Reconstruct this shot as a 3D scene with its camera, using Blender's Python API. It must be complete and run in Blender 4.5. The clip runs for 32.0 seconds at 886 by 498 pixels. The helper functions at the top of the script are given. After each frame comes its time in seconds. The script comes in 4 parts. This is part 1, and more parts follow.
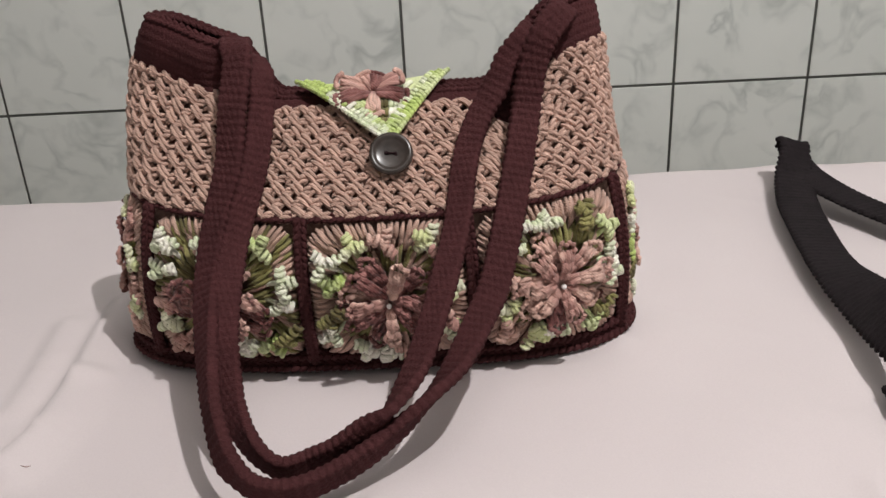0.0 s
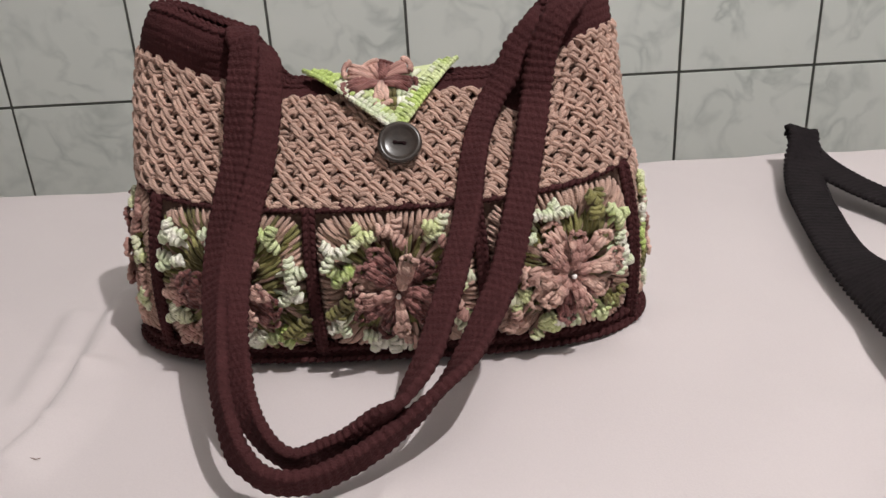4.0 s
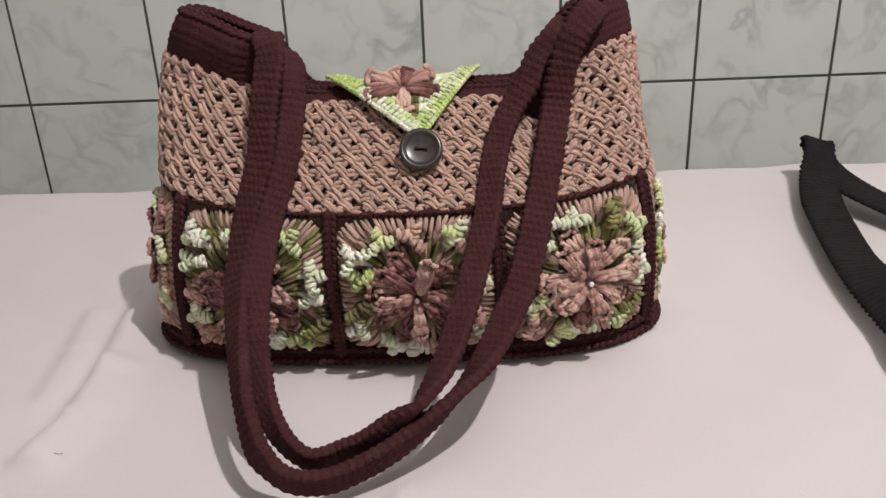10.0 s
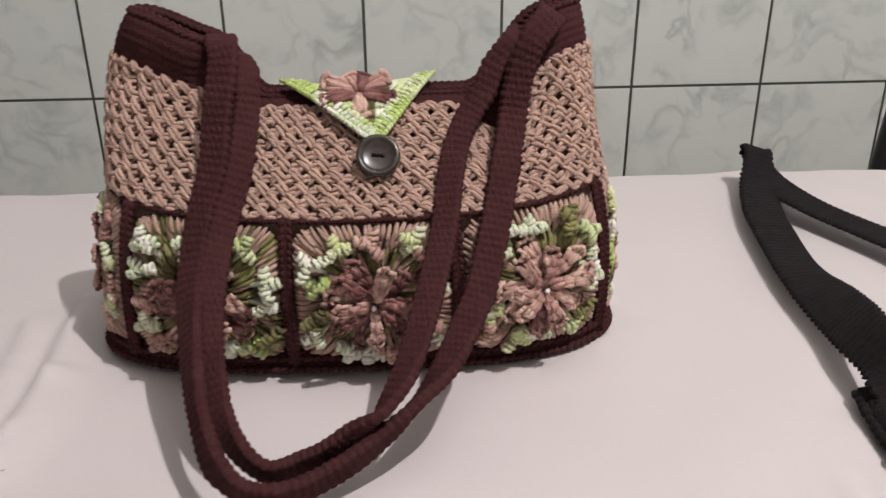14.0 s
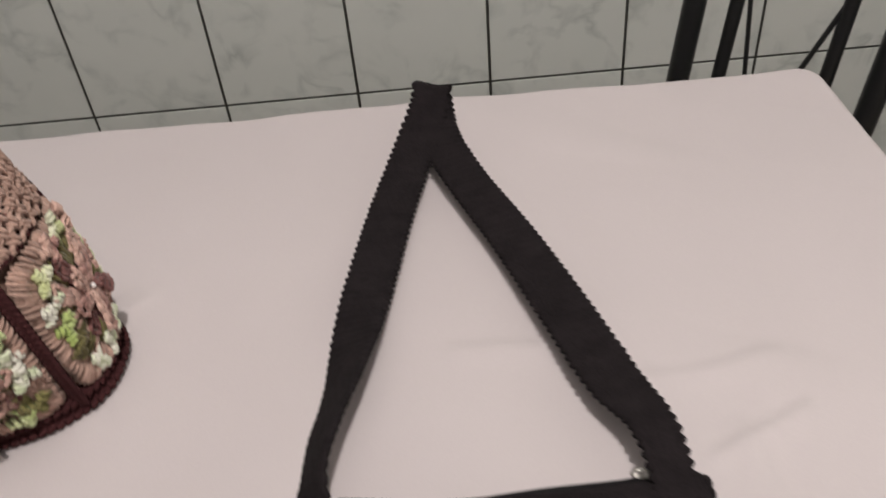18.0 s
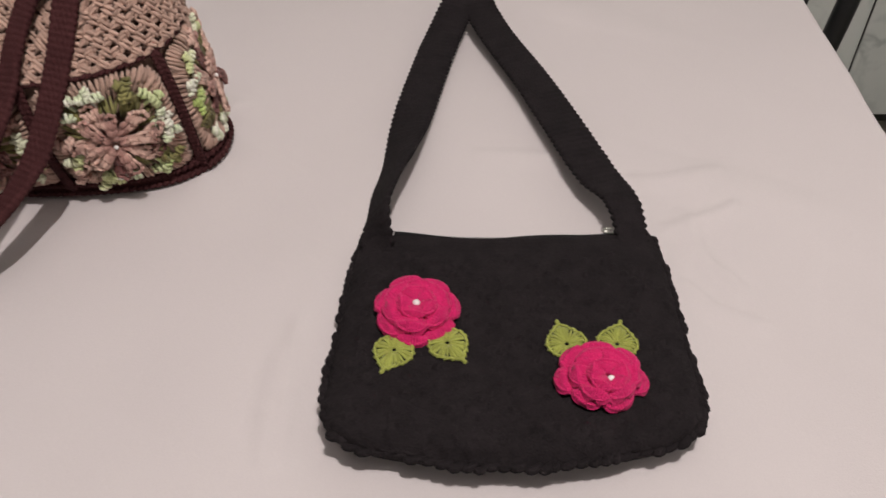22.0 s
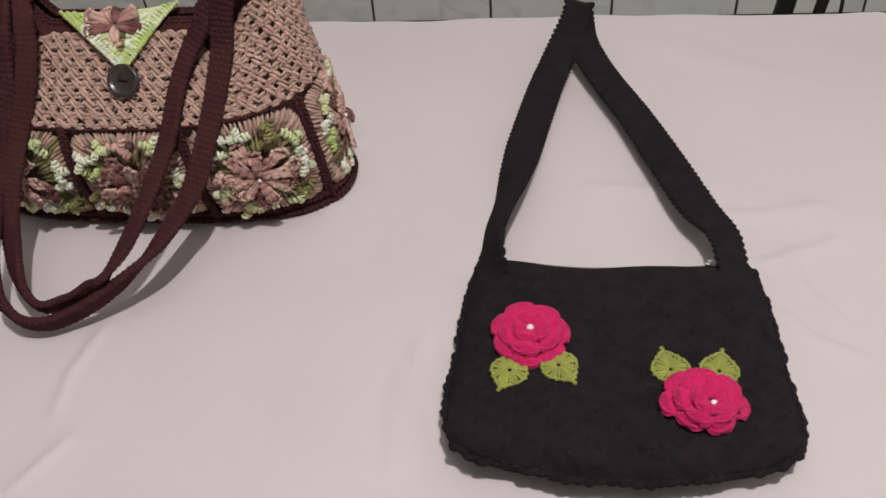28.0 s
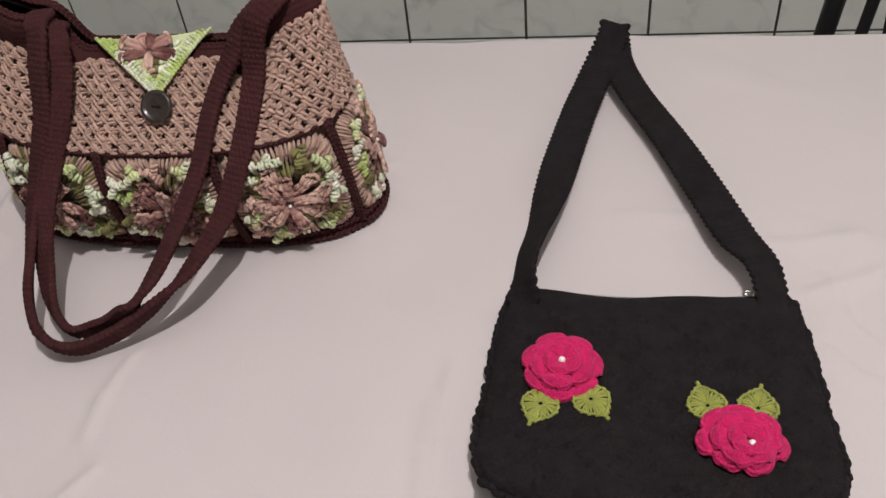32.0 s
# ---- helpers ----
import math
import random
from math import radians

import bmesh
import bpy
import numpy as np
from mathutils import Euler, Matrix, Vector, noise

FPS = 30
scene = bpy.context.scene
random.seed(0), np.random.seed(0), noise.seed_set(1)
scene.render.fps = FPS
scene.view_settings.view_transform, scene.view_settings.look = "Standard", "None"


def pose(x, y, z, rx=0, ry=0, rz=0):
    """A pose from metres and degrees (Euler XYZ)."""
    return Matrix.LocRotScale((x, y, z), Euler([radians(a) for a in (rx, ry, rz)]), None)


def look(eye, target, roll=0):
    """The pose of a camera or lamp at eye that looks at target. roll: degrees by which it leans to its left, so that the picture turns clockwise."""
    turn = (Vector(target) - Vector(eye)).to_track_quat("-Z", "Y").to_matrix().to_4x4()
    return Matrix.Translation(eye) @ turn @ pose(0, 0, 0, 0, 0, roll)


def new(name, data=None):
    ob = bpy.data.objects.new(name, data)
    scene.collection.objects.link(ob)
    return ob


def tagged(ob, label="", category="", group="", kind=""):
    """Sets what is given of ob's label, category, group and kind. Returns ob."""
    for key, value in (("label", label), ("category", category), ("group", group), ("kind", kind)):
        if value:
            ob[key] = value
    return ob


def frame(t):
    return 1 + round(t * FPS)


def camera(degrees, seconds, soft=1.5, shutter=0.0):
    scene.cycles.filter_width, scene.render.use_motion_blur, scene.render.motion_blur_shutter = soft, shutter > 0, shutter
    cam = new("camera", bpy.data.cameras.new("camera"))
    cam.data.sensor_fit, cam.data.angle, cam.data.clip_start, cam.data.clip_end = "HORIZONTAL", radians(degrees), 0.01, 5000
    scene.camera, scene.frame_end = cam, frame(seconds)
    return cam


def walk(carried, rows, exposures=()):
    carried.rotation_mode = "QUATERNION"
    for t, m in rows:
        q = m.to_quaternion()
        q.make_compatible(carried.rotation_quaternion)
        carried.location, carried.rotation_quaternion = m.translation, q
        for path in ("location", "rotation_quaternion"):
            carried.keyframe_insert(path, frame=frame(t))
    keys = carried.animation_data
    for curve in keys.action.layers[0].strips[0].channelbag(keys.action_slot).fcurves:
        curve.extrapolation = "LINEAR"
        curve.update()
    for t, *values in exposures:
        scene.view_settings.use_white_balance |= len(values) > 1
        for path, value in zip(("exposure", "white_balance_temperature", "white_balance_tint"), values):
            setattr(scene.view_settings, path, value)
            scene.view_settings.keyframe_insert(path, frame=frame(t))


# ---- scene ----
cam = camera(55.4, 32.0, shutter=0.5)
PATH = [
    (0, (0.819, -1.566, 1.027), (0.802, 0.268, 0.23), -2.9),
    (0.5, (0.82, -1.565, 1.026), (0.803, 0.269, 0.229), -3.0),
    (1, (0.821, -1.564, 1.024), (0.802, 0.27, 0.227), -3.0),
    (1.5, (0.819, -1.563, 1.022), (0.799, 0.268, 0.219), -3.1),
    (2, (0.819, -1.563, 1.022), (0.798, 0.265, 0.209), -3.1),
    (2.5, (0.819, -1.564, 1.022), (0.795, 0.262, 0.205), -3.2),
    (3, (0.817, -1.563, 1.021), (0.792, 0.261, 0.201), -3.2),
    (3.5, (0.816, -1.562, 1.023), (0.791, 0.262, 0.204), -3.3),
    (5.5, (0.814, -1.569, 1.03), (0.782, 0.257, 0.214), -2.9),
    (6, (0.814, -1.568, 1.029), (0.782, 0.258, 0.213), -2.7),
    (6.5, (0.812, -1.568, 1.028), (0.779, 0.258, 0.213), -2.6),
    (7, (0.812, -1.571, 1.029), (0.776, 0.255, 0.215), -2.6),
    (7.5, (0.811, -1.571, 1.03), (0.774, 0.255, 0.216), -2.5),
    (8, (0.81, -1.572, 1.029), (0.771, 0.255, 0.216), -2.4),
    (8.5, (0.809, -1.57, 1.029), (0.767, 0.257, 0.217), -2.4),
    (9, (0.809, -1.569, 1.028), (0.765, 0.258, 0.216), -2.3),
    (9.5, (0.81, -1.566, 1.025), (0.765, 0.261, 0.213), -2.4),
    (10, (0.81, -1.568, 1.03), (0.763, 0.259, 0.219), -2.5),
    (10.5, (0.813, -1.573, 1.035), (0.768, 0.255, 0.224), -2.4),
    (11, (0.818, -1.575, 1.04), (0.772, 0.254, 0.233), -2.5),
    (11.5, (0.817, -1.579, 1.043), (0.769, 0.251, 0.237), -2.5),
    (12, (0.812, -1.579, 1.038), (0.76, 0.25, 0.231), -2.6),
    (12.5, (0.806, -1.569, 1.036), (0.753, 0.26, 0.229), -2.6),
    (13, (0.807, -1.571, 1.042), (0.765, 0.259, 0.236), -2.4),
    (13.5, (0.78, -1.576, 1.035), (0.895, 0.249, 0.225), -0.4),
    (15.5, (0.927, -1.461, 1.030), (0.923, 0.366, 0.217), -2.8),
    (15.65, (0.937, -1.452, 1.045), (0.906, 0.370, 0.215), -3.3),
    (16, (0.968, -1.448, 1.089), (0.851, 0.321, 0.162), -4.1),
    (16.2, (0.999, -1.452, 1.11), (0.873, 0.281, 0.12), -4.3),
    (16.6, (1.064, -1.463, 1.13), (0.938, 0.178, -0.006), -5.4),
    (17, (1.101, -1.444, 1.129), (0.988, 0.136, -0.091), -5.9),
    (17.5, (1.107, -1.386, 1.129), (1.105, 0.171, -0.126), -6.0),
    (18, (1.144, -1.415, 1.128), (1.13, 0.116, -0.16), -5.5),
    (18.4, (1.184, -1.462, 1.128), (1.056, 0.055, -0.169), -4.1),
    (18.5, (1.189, -1.465, 1.131), (1.051, 0.043, -0.176), -3.7),
    (19, (1.190, -1.492, 1.126), (1.022, -0.014, -0.212), -4.3),
    (19.5, (1.146, -1.529, 1.111), (1.063, -0.064, -0.247), -2.5),
    (20, (1.137, -1.559, 1.114), (1.116, -0.125, -0.279), -0.9),
    (20.5, (1.143, -1.574, 1.124), (1.138, -0.163, -0.293), -0.6),
    (21, (1.14, -1.579, 1.13), (1.135, -0.162, -0.281), -0.5),
    (21.5, (1.132, -1.59, 1.15), (1.124, -0.173, -0.262), -0.5),
    (22, (1.117, -1.601, 1.175), (1.102, -0.181, -0.233), -0.7),
    (22.5, (1.094, -1.611, 1.193), (1.04, -0.189, -0.212), -1.9),
    (23, (1.078, -1.62, 1.208), (0.971, -0.194, -0.19), -3.4),
    (23.5, (1.075, -1.622, 1.215), (0.922, -0.2, -0.184), -4.5),
    (24, (1.079, -1.62, 1.22), (0.912, -0.196, -0.175), -4.8),
    (24.5, (1.077, -1.62, 1.225), (0.889, -0.195, -0.166), -5.5),
    (26.5, (1.077, -1.623, 1.225), (0.876, -0.2, -0.166), -5.2),
    (27, (1.077, -1.626, 1.219), (0.87, -0.2, -0.168), -5.3),
    (27.5, (1.079, -1.633, 1.216), (0.871, -0.195, -0.159), -5.4),
    (28, (1.1, -1.633, 1.215), (0.881, -0.19, -0.152), -5.3),
    (28.5, (1.133, -1.631, 1.224), (0.896, -0.192, -0.145), -4.0),
    (29, (1.15, -1.638, 1.221), (0.863, -0.198, -0.137), -3.9),
    (29.5, (1.131, -1.633, 1.225), (0.844, -0.194, -0.134), -3.7),
    (30, (1.106, -1.622, 1.217), (0.809, -0.178, -0.133), -5.7),
    (30.5, (1.097, -1.624, 1.216), (0.8, -0.165, -0.119), -6.5),
    (31, (1.093, -1.624, 1.214), (0.792, -0.166, -0.121), -6.9),
    (31.5, (1.099, -1.623, 1.212), (0.794, -0.164, -0.121), -7.1),
    (32, (1.102, -1.619, 1.217), (0.8, -0.164, -0.121), -7.0),
]
walk(cam, [(t, look(eye, target, roll)) for t, eye, target, roll in PATH], [(0, 0.06, 6500, 10), (13.5, 0.06, 6500, 10), (16.0, 0.0, 6520, 10), (17.0, 0.03, 6550, 10.5), (18.2, -0.27, 6720, 11), (22.0, -0.29, 6720, 11), (24.0, -0.28, 6560, 10.5), (32.0, -0.27, 6540, 10.5)])

# ---- world and lamp ----
TOP = 0.75          # height of the table top
world = bpy.data.worlds.new("room_air")
scene.world = world
world.use_nodes = True
world.node_tree.nodes["Background"].inputs[0].default_value = (0.80, 0.84, 0.90, 1)
world.node_tree.nodes["Background"].inputs[1].default_value = 0.25
bulb = bpy.data.lights.new("bulb", "POINT")
bulb.energy, bulb.color, bulb.shadow_soft_size = 76.0, (1.0, 0.97, 0.955), 0.014
new("bulb", bulb).location = (1.30, -1.66, 2.26)


# ---- small kit ----
def material(name, colour, rough=0.8, gloss=0.5, spread=0.12, grain=60.0, bump=0.0, fine=400.0, sheen=0.0, island=0.0, metal=0.0, second=None, ply=0.0):
    """A procedural surface: base colour with two scales of variation and a fine relief."""
    m = bpy.data.materials.new(name)
    m.use_nodes = True
    nodes, links = m.node_tree.nodes, m.node_tree.links
    bsdf = nodes["Principled BSDF"]
    bsdf.inputs["Roughness"].default_value = rough
    bsdf.inputs["Metallic"].default_value = metal
    bsdf.inputs["Specular IOR Level"].default_value = gloss
    if sheen:
        bsdf.inputs["Sheen Weight"].default_value = sheen
        bsdf.inputs["Sheen Roughness"].default_value = 0.5
    where = nodes.new("ShaderNodeTexCoord")
    big, small = nodes.new("ShaderNodeTexNoise"), nodes.new("ShaderNodeTexNoise")
    big.inputs["Scale"].default_value, small.inputs["Scale"].default_value = grain, fine
    big.inputs["Detail"].default_value = 4
    for n in (big, small):
        links.new(where.outputs["Object"], n.inputs["Vector"])
    add = nodes.new("ShaderNodeMath")
    add.operation = "ADD"
    links.new(big.outputs[0], add.inputs[0])
    links.new(small.outputs[0], add.inputs[1])
    span = nodes.new("ShaderNodeMapRange")
    span.inputs["From Min"].default_value, span.inputs["From Max"].default_value = 0.6, 1.4
    span.inputs["To Min"].default_value, span.inputs["To Max"].default_value = 1 - spread, 1 + spread
    links.new(add.outputs[0], span.inputs[0])
    tint = nodes.new("ShaderNodeMix")
    tint.data_type, tint.blend_type = "RGBA", "MULTIPLY"
    tint.inputs[0].default_value = 1
    tint.inputs[6].default_value = (*colour, 1)
    links.new(span.outputs[0], tint.inputs[7])
    result = tint.outputs[2]
    if second:
        pick, blend = nodes.new("ShaderNodeTexNoise"), nodes.new("ShaderNodeMix")
        pick.inputs["Scale"].default_value = second[1]
        links.new(where.outputs["Object"], pick.inputs["Vector"])
        ramp = nodes.new("ShaderNodeMapRange")
        ramp.inputs["From Min"].default_value, ramp.inputs["From Max"].default_value = 0.42, 0.58
        links.new(pick.outputs[0], ramp.inputs[0])
        blend.data_type = "RGBA"
        blend.inputs[6].default_value, blend.inputs[7].default_value = (*colour, 1), (*second[0], 1)
        links.new(ramp.outputs[0], blend.inputs[0])
        links.new(blend.outputs[2], tint.inputs[6])
    if island:
        geo, vary, each = nodes.new("ShaderNodeNewGeometry"), nodes.new("ShaderNodeMapRange"), nodes.new("ShaderNodeMix")
        vary.inputs["To Min"].default_value, vary.inputs["To Max"].default_value = 1 - island, 1 + island
        links.new(geo.outputs["Random Per Island"], vary.inputs[0])
        each.data_type, each.blend_type = "RGBA", "MULTIPLY"
        each.inputs[0].default_value = 1
        links.new(result, each.inputs[6])
        links.new(vary.outputs[0], each.inputs[7])
        result = each.outputs[2]
    links.new(result, bsdf.inputs["Base Color"])
    if bump:
        height = small.outputs[0]
        if ply:
            # the twist of the yarn: fine slanting ridges
            twist, blend2 = nodes.new("ShaderNodeTexWave"), nodes.new("ShaderNodeMath")
            twist.bands_direction = "DIAGONAL"
            twist.inputs["Scale"].default_value, twist.inputs["Distortion"].default_value = ply, 1.5
            links.new(where.outputs["Object"], twist.inputs["Vector"])
            blend2.operation = "ADD"
            links.new(twist.outputs["Fac"], blend2.inputs[0])
            links.new(small.outputs[0], blend2.inputs[1])
            height = blend2.outputs[0]
        b = nodes.new("ShaderNodeBump")
        b.inputs["Strength"].default_value, b.inputs["Distance"].default_value = bump, 0.001
        links.new(height, b.inputs["Height"])
        links.new(b.outputs[0], bsdf.inputs["Normal"])
    return m


class Shape:
    """Gathers vertices and faces of one part."""

    def __init__(self):
        self.v, self.f, self.uv = [], [], []

    def grid(self, rows, closed=False, caps=False):
        """A sheet through rows of points, all of one length; closed: every row is a ring."""
        n0, w = len(self.v), len(rows[0])
        for i, row in enumerate(rows):
            for j, p in enumerate(row):
                self.v.append(tuple(p))
        for i in range(len(rows) - 1):
            a = n0 + i * w
            for j in range(w if closed else w - 1):
                k = (j + 1) % w
                self.f.append((a + j, a + k, a + w + k, a + w + j))
        if caps:
            self.f.append(tuple(range(n0 + w - 1, n0 - 1, -1)))
            e = n0 + (len(rows) - 1) * w
            self.f.append(tuple(range(e, e + w)))
        return self

    def mesh(self, name, smooth=True):
        me = bpy.data.meshes.new(name)
        me.from_pydata(self.v, [], self.f)
        me.polygons.foreach_set("use_smooth", [smooth] * len(self.f))
        me.update()
        return me


def part(name, shape, mat, parent=None, label="", kind="", smooth=True):
    me = shape.mesh(name, smooth) if isinstance(shape, Shape) else shape
    if isinstance(shape, bmesh.types.BMesh):
        me = bpy.data.meshes.new(name)
        shape.to_mesh(me)
        shape.free()
        me.polygons.foreach_set("use_smooth", [smooth] * len(me.polygons))
    if not me.materials:
        me.materials.append(mat)
    ob = new(name, me)
    ob.parent = parent
    return tagged(ob, label, kind=kind)


def thing(name, label, category, at=(0, 0, 0), group=""):
    ob = new(name)
    ob.empty_display_size = 0.05
    ob.location = at
    return tagged(ob, label, category, group)


def box(x0, x1, y0, y1, z0, z1, bevel=0.0, seg=2):
    bm = bmesh.new()
    bmesh.ops.create_cube(bm, size=1, matrix=Matrix.Translation(((x0 + x1) / 2, (y0 + y1) / 2, (z0 + z1) / 2)) @ Matrix.Diagonal((x1 - x0, y1 - y0, z1 - z0, 1)))
    if bevel:
        bmesh.ops.bevel(bm, geom=bm.edges[:], offset=bevel, segments=seg, affect="EDGES", profile=0.5)
    return bm


def tube(shape, pts, r, sides=6, ends=0.45, squash=None):
    """One yarn strand: a tube along pts, tapering to its ends."""
    pts = [Vector(p) for p in pts]
    n, rows, side = len(pts), [], None
    for i, p in enumerate(pts):
        t = (pts[min(i + 1, n - 1)] - pts[max(i - 1, 0)]).normalized()
        if side is None:
            side = t.orthogonal().normalized()
        side = (side - t * side.dot(t)).normalized()
        up = t.cross(side)
        f = i / (n - 1)
        k = r * (ends + (1 - ends) * math.sin(math.pi * f) ** 0.45 if 0 < f < 1 else ends)
        rows.append([p + (side * math.cos(a) + up * math.sin(a)) * k for a in (2 * math.pi * j / sides for j in range(sides))])
    shape.grid(rows, True, True)


def arc(a, b, lift, n=5):
    """Points from a to b that bulge by the vector lift."""
    a, b, lift = Vector(a), Vector(b), Vector(lift)
    return [a.lerp(b, i / (n - 1)) + lift * math.sin(math.pi * i / (n - 1)) for i in range(n)]


def blob(shape, c, r, flat=(1, 1, 1), sides=8, rings=5):
    c, rows = Vector(c), []
    for i in range(rings + 1):
        a = math.pi * (i + 0.15) / (rings + 0.3)
        rows.append([c + Vector((r * flat[0] * math.sin(a) * math.cos(b), r * flat[1] * math.sin(a) * math.sin(b), r * flat[2] * math.cos(a))) for b in (2 * math.pi * j / sides for j in range(sides))])
    shape.grid(rows[::-1], True, True)


def spline(points, step):
    """Points of a smooth curve through the given vectors (of any length), at even steps of its first three columns."""
    p = np.array(points, float)
    p = np.vstack([2 * p[0] - p[1], p, 2 * p[-1] - p[-2]])
    out = []
    for i in range(1, len(p) - 2):
        for t in np.linspace(0, 1, 40, endpoint=False):
            a, b, c, d = p[i - 1 : i + 3]
            out.append(0.5 * (2 * b + (c - a) * t + (2 * a - 5 * b + 4 * c - d) * t * t + (3 * b - a - 3 * c + d) * t**3))
    out.append(p[-2])
    out = np.array(out)
    length = np.r_[0, np.cumsum(np.linalg.norm(np.diff(out[:, :3], axis=0), axis=1))]
    at = np.arange(0, length[-1], step)
    return np.stack([np.interp(at, length, out[:, k]) for k in range(out.shape[1])], 1), at


def ribbon(points, width, thick, row=0.0045, relief=0.0013, cols=20, scallop=0.0012, stitches=5):
    """A crocheted band: rows of (x, y, z, wx, wy, wz), the middle line and the way across it."""
    s, shape, rows = row / 4, Shape(), []
    line, at = spline(points, s)
    for i, q in enumerate(line):
        t = Vector(line[min(i + 1, len(line) - 1)][:3]) - Vector(line[max(i - 1, 0)][:3])
        t.normalize()
        w = Vector(q[3:6])
        w = (w - t * w.dot(t)).normalized()
        n = w.cross(t)
        c = Vector(q[:3])
        ph = at[i] / row
        wave = abs(math.sin(math.pi * ph))
        half = width / 2 * (q[6] if len(q) > 6 else 1) + scallop * (wave - 0.5) + 0.0004 * noise.noise((ph * 0.7, 0, 0))
        ring = []
        for face in (1, -1):
            for j in range(cols + 1):
                k = face * (1 - 2 * j / cols)
                edge = math.sqrt(max(0.0, 1 - abs(k) ** 6))
                lump = abs(math.sin(math.pi * (k * stitches / 2 + 0.5 * (int(ph) % 2))))
                border = smooth(0.62, 0.80, abs(k))
                knot = abs(math.sin(math.pi * (ph + (0.35 if abs(k) > 0.86 else 0.0))))
                h = thick / 2 * (0.25 + 0.75 * edge) + relief * ((0.15 + 0.85 * wave) * (0.30 + 0.70 * lump) * (1 - border) + 1.1 * border * (0.3 + 0.7 * knot)) * edge
                ring.append(c + w * (k * half) + n * (face * h))
        rows.append(ring)
    return shape.grid(rows, True, True)


smooth = lambda a, b, x: (lambda t: t * t * (3 - 2 * t))(min(max((x - a) / (b - a), 0.0), 1.0))

# ---- materials ----
def tile_material():
    """Glazed wall tile with soft grey-green marbling, each tile cut from another place of the pattern."""
    m = bpy.data.materials.new("marbled_tile")
    m.use_nodes = True
    nodes, links = m.node_tree.nodes, m.node_tree.links
    bsdf = nodes["Principled BSDF"]
    bsdf.inputs["Roughness"].default_value = 0.32
    bsdf.inputs["Specular IOR Level"].default_value = 0.35
    where, info = nodes.new("ShaderNodeTexCoord"), nodes.new("ShaderNodeObjectInfo")
    scale = nodes.new("ShaderNodeVectorMath")
    scale.operation = "SCALE"
    scale.inputs[3].default_value = 30
    comb, add = nodes.new("ShaderNodeCombineXYZ"), nodes.new("ShaderNodeVectorMath")
    links.new(info.outputs["Random"], comb.inputs[0])
    links.new(info.outputs["Random"], comb.inputs[1])
    links.new(comb.outputs[0], scale.inputs[0])
    links.new(where.outputs["Object"], add.inputs[0])
    links.new(scale.outputs[0], add.inputs[1])
    cloud, vein, warp = nodes.new("ShaderNodeTexNoise"), nodes.new("ShaderNodeTexNoise"), nodes.new("ShaderNodeMapRange")
    cloud.inputs["Scale"].default_value, vein.inputs["Scale"].default_value = 9, 11
    cloud.inputs["Detail"].default_value, vein.inputs["Detail"].default_value = 5, 3
    vein.inputs["Distortion"].default_value = 0.5
    for n in (cloud, vein):
        links.new(add.outputs[0], n.inputs["Vector"])
    # veins lie where the second noise crosses its middle value
    near = nodes.new("ShaderNodeMath")
    near.operation = "SUBTRACT"
    near.inputs[1].default_value = 0.5
    size = nodes.new("ShaderNodeMath")
    size.operation = "ABSOLUTE"
    links.new(vein.outputs[0], near.inputs[0])
    links.new(near.outputs[0], size.inputs[0])
    warp.inputs["From Max"].default_value = 0.075
    warp.inputs["To Min"].default_value, warp.inputs["To Max"].default_value = 0.62, 0.0
    links.new(size.outputs[0], warp.inputs[0])
    gate = nodes.new("ShaderNodeMath")
    gate.operation = "MULTIPLY"
    span = nodes.new("ShaderNodeMapRange")
    span.inputs["From Min"].default_value, span.inputs["From Max"].default_value = 0.42, 0.72
    links.new(cloud.outputs[0], span.inputs[0])
    links.new(span.outputs[0], gate.inputs[0])
    links.new(warp.outputs[0], gate.inputs[1])
    base, blend = nodes.new("ShaderNodeMix"), nodes.new("ShaderNodeMix")
    base.data_type = blend.data_type = "RGBA"
    base.inputs[6].default_value, base.inputs[7].default_value = (0.79, 0.80, 0.765, 1), (0.69, 0.715, 0.68, 1)
    blend.inputs[7].default_value = (0.36, 0.39, 0.37, 1)
    links.new(cloud.outputs[0], base.inputs[0])
    links.new(base.outputs[2], blend.inputs[6])
    links.new(gate.outputs[0], blend.inputs[0])
    links.new(blend.outputs[2], bsdf.inputs["Base Color"])
    return m


TILE = tile_material()
GROUT = material("grey_grout", (0.13, 0.13, 0.12), 0.95, 0.5, 0.3, 40, 0.3)
BOUNCE_WHITE = material("bounce_white", (0.76, 0.755, 0.74), 0.9, 0.5, 0.05, 3)
FLOOR = material("beige_floor_tile", (0.50, 0.44, 0.37), 0.35, 0.5, 0.15, 8)
CLOTH = material("pinkish_white_cotton", (0.60, 0.537, 0.54), 0.92, 0.12, 0.035, 5, 0.12, 900, 0.2)
WOOD = material("pale_table_wood", (0.40, 0.28, 0.18), 0.5, 0.5, 0.2, 12)
TAN = material("tan_cotton_yarn", (0.50, 0.325, 0.262), 0.85, 0.12, 0.14, 45, 0.5, 1100, 0.15, 0.16, ply=330)
# darker than the yarn: shade of the weave's gaps put into the colour
TAN_DEEP = material("darkened_brown_cotton", (0.25, 0.152, 0.122), 0.9, 0.12, 0.2, 60, 0.8, 500)
BROWN = material("dark_brown_yarn", (0.056, 0.0185, 0.0195), 0.9, 0.12, 0.25, 60, 0.8, 900)
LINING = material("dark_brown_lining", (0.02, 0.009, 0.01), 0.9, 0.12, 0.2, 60)
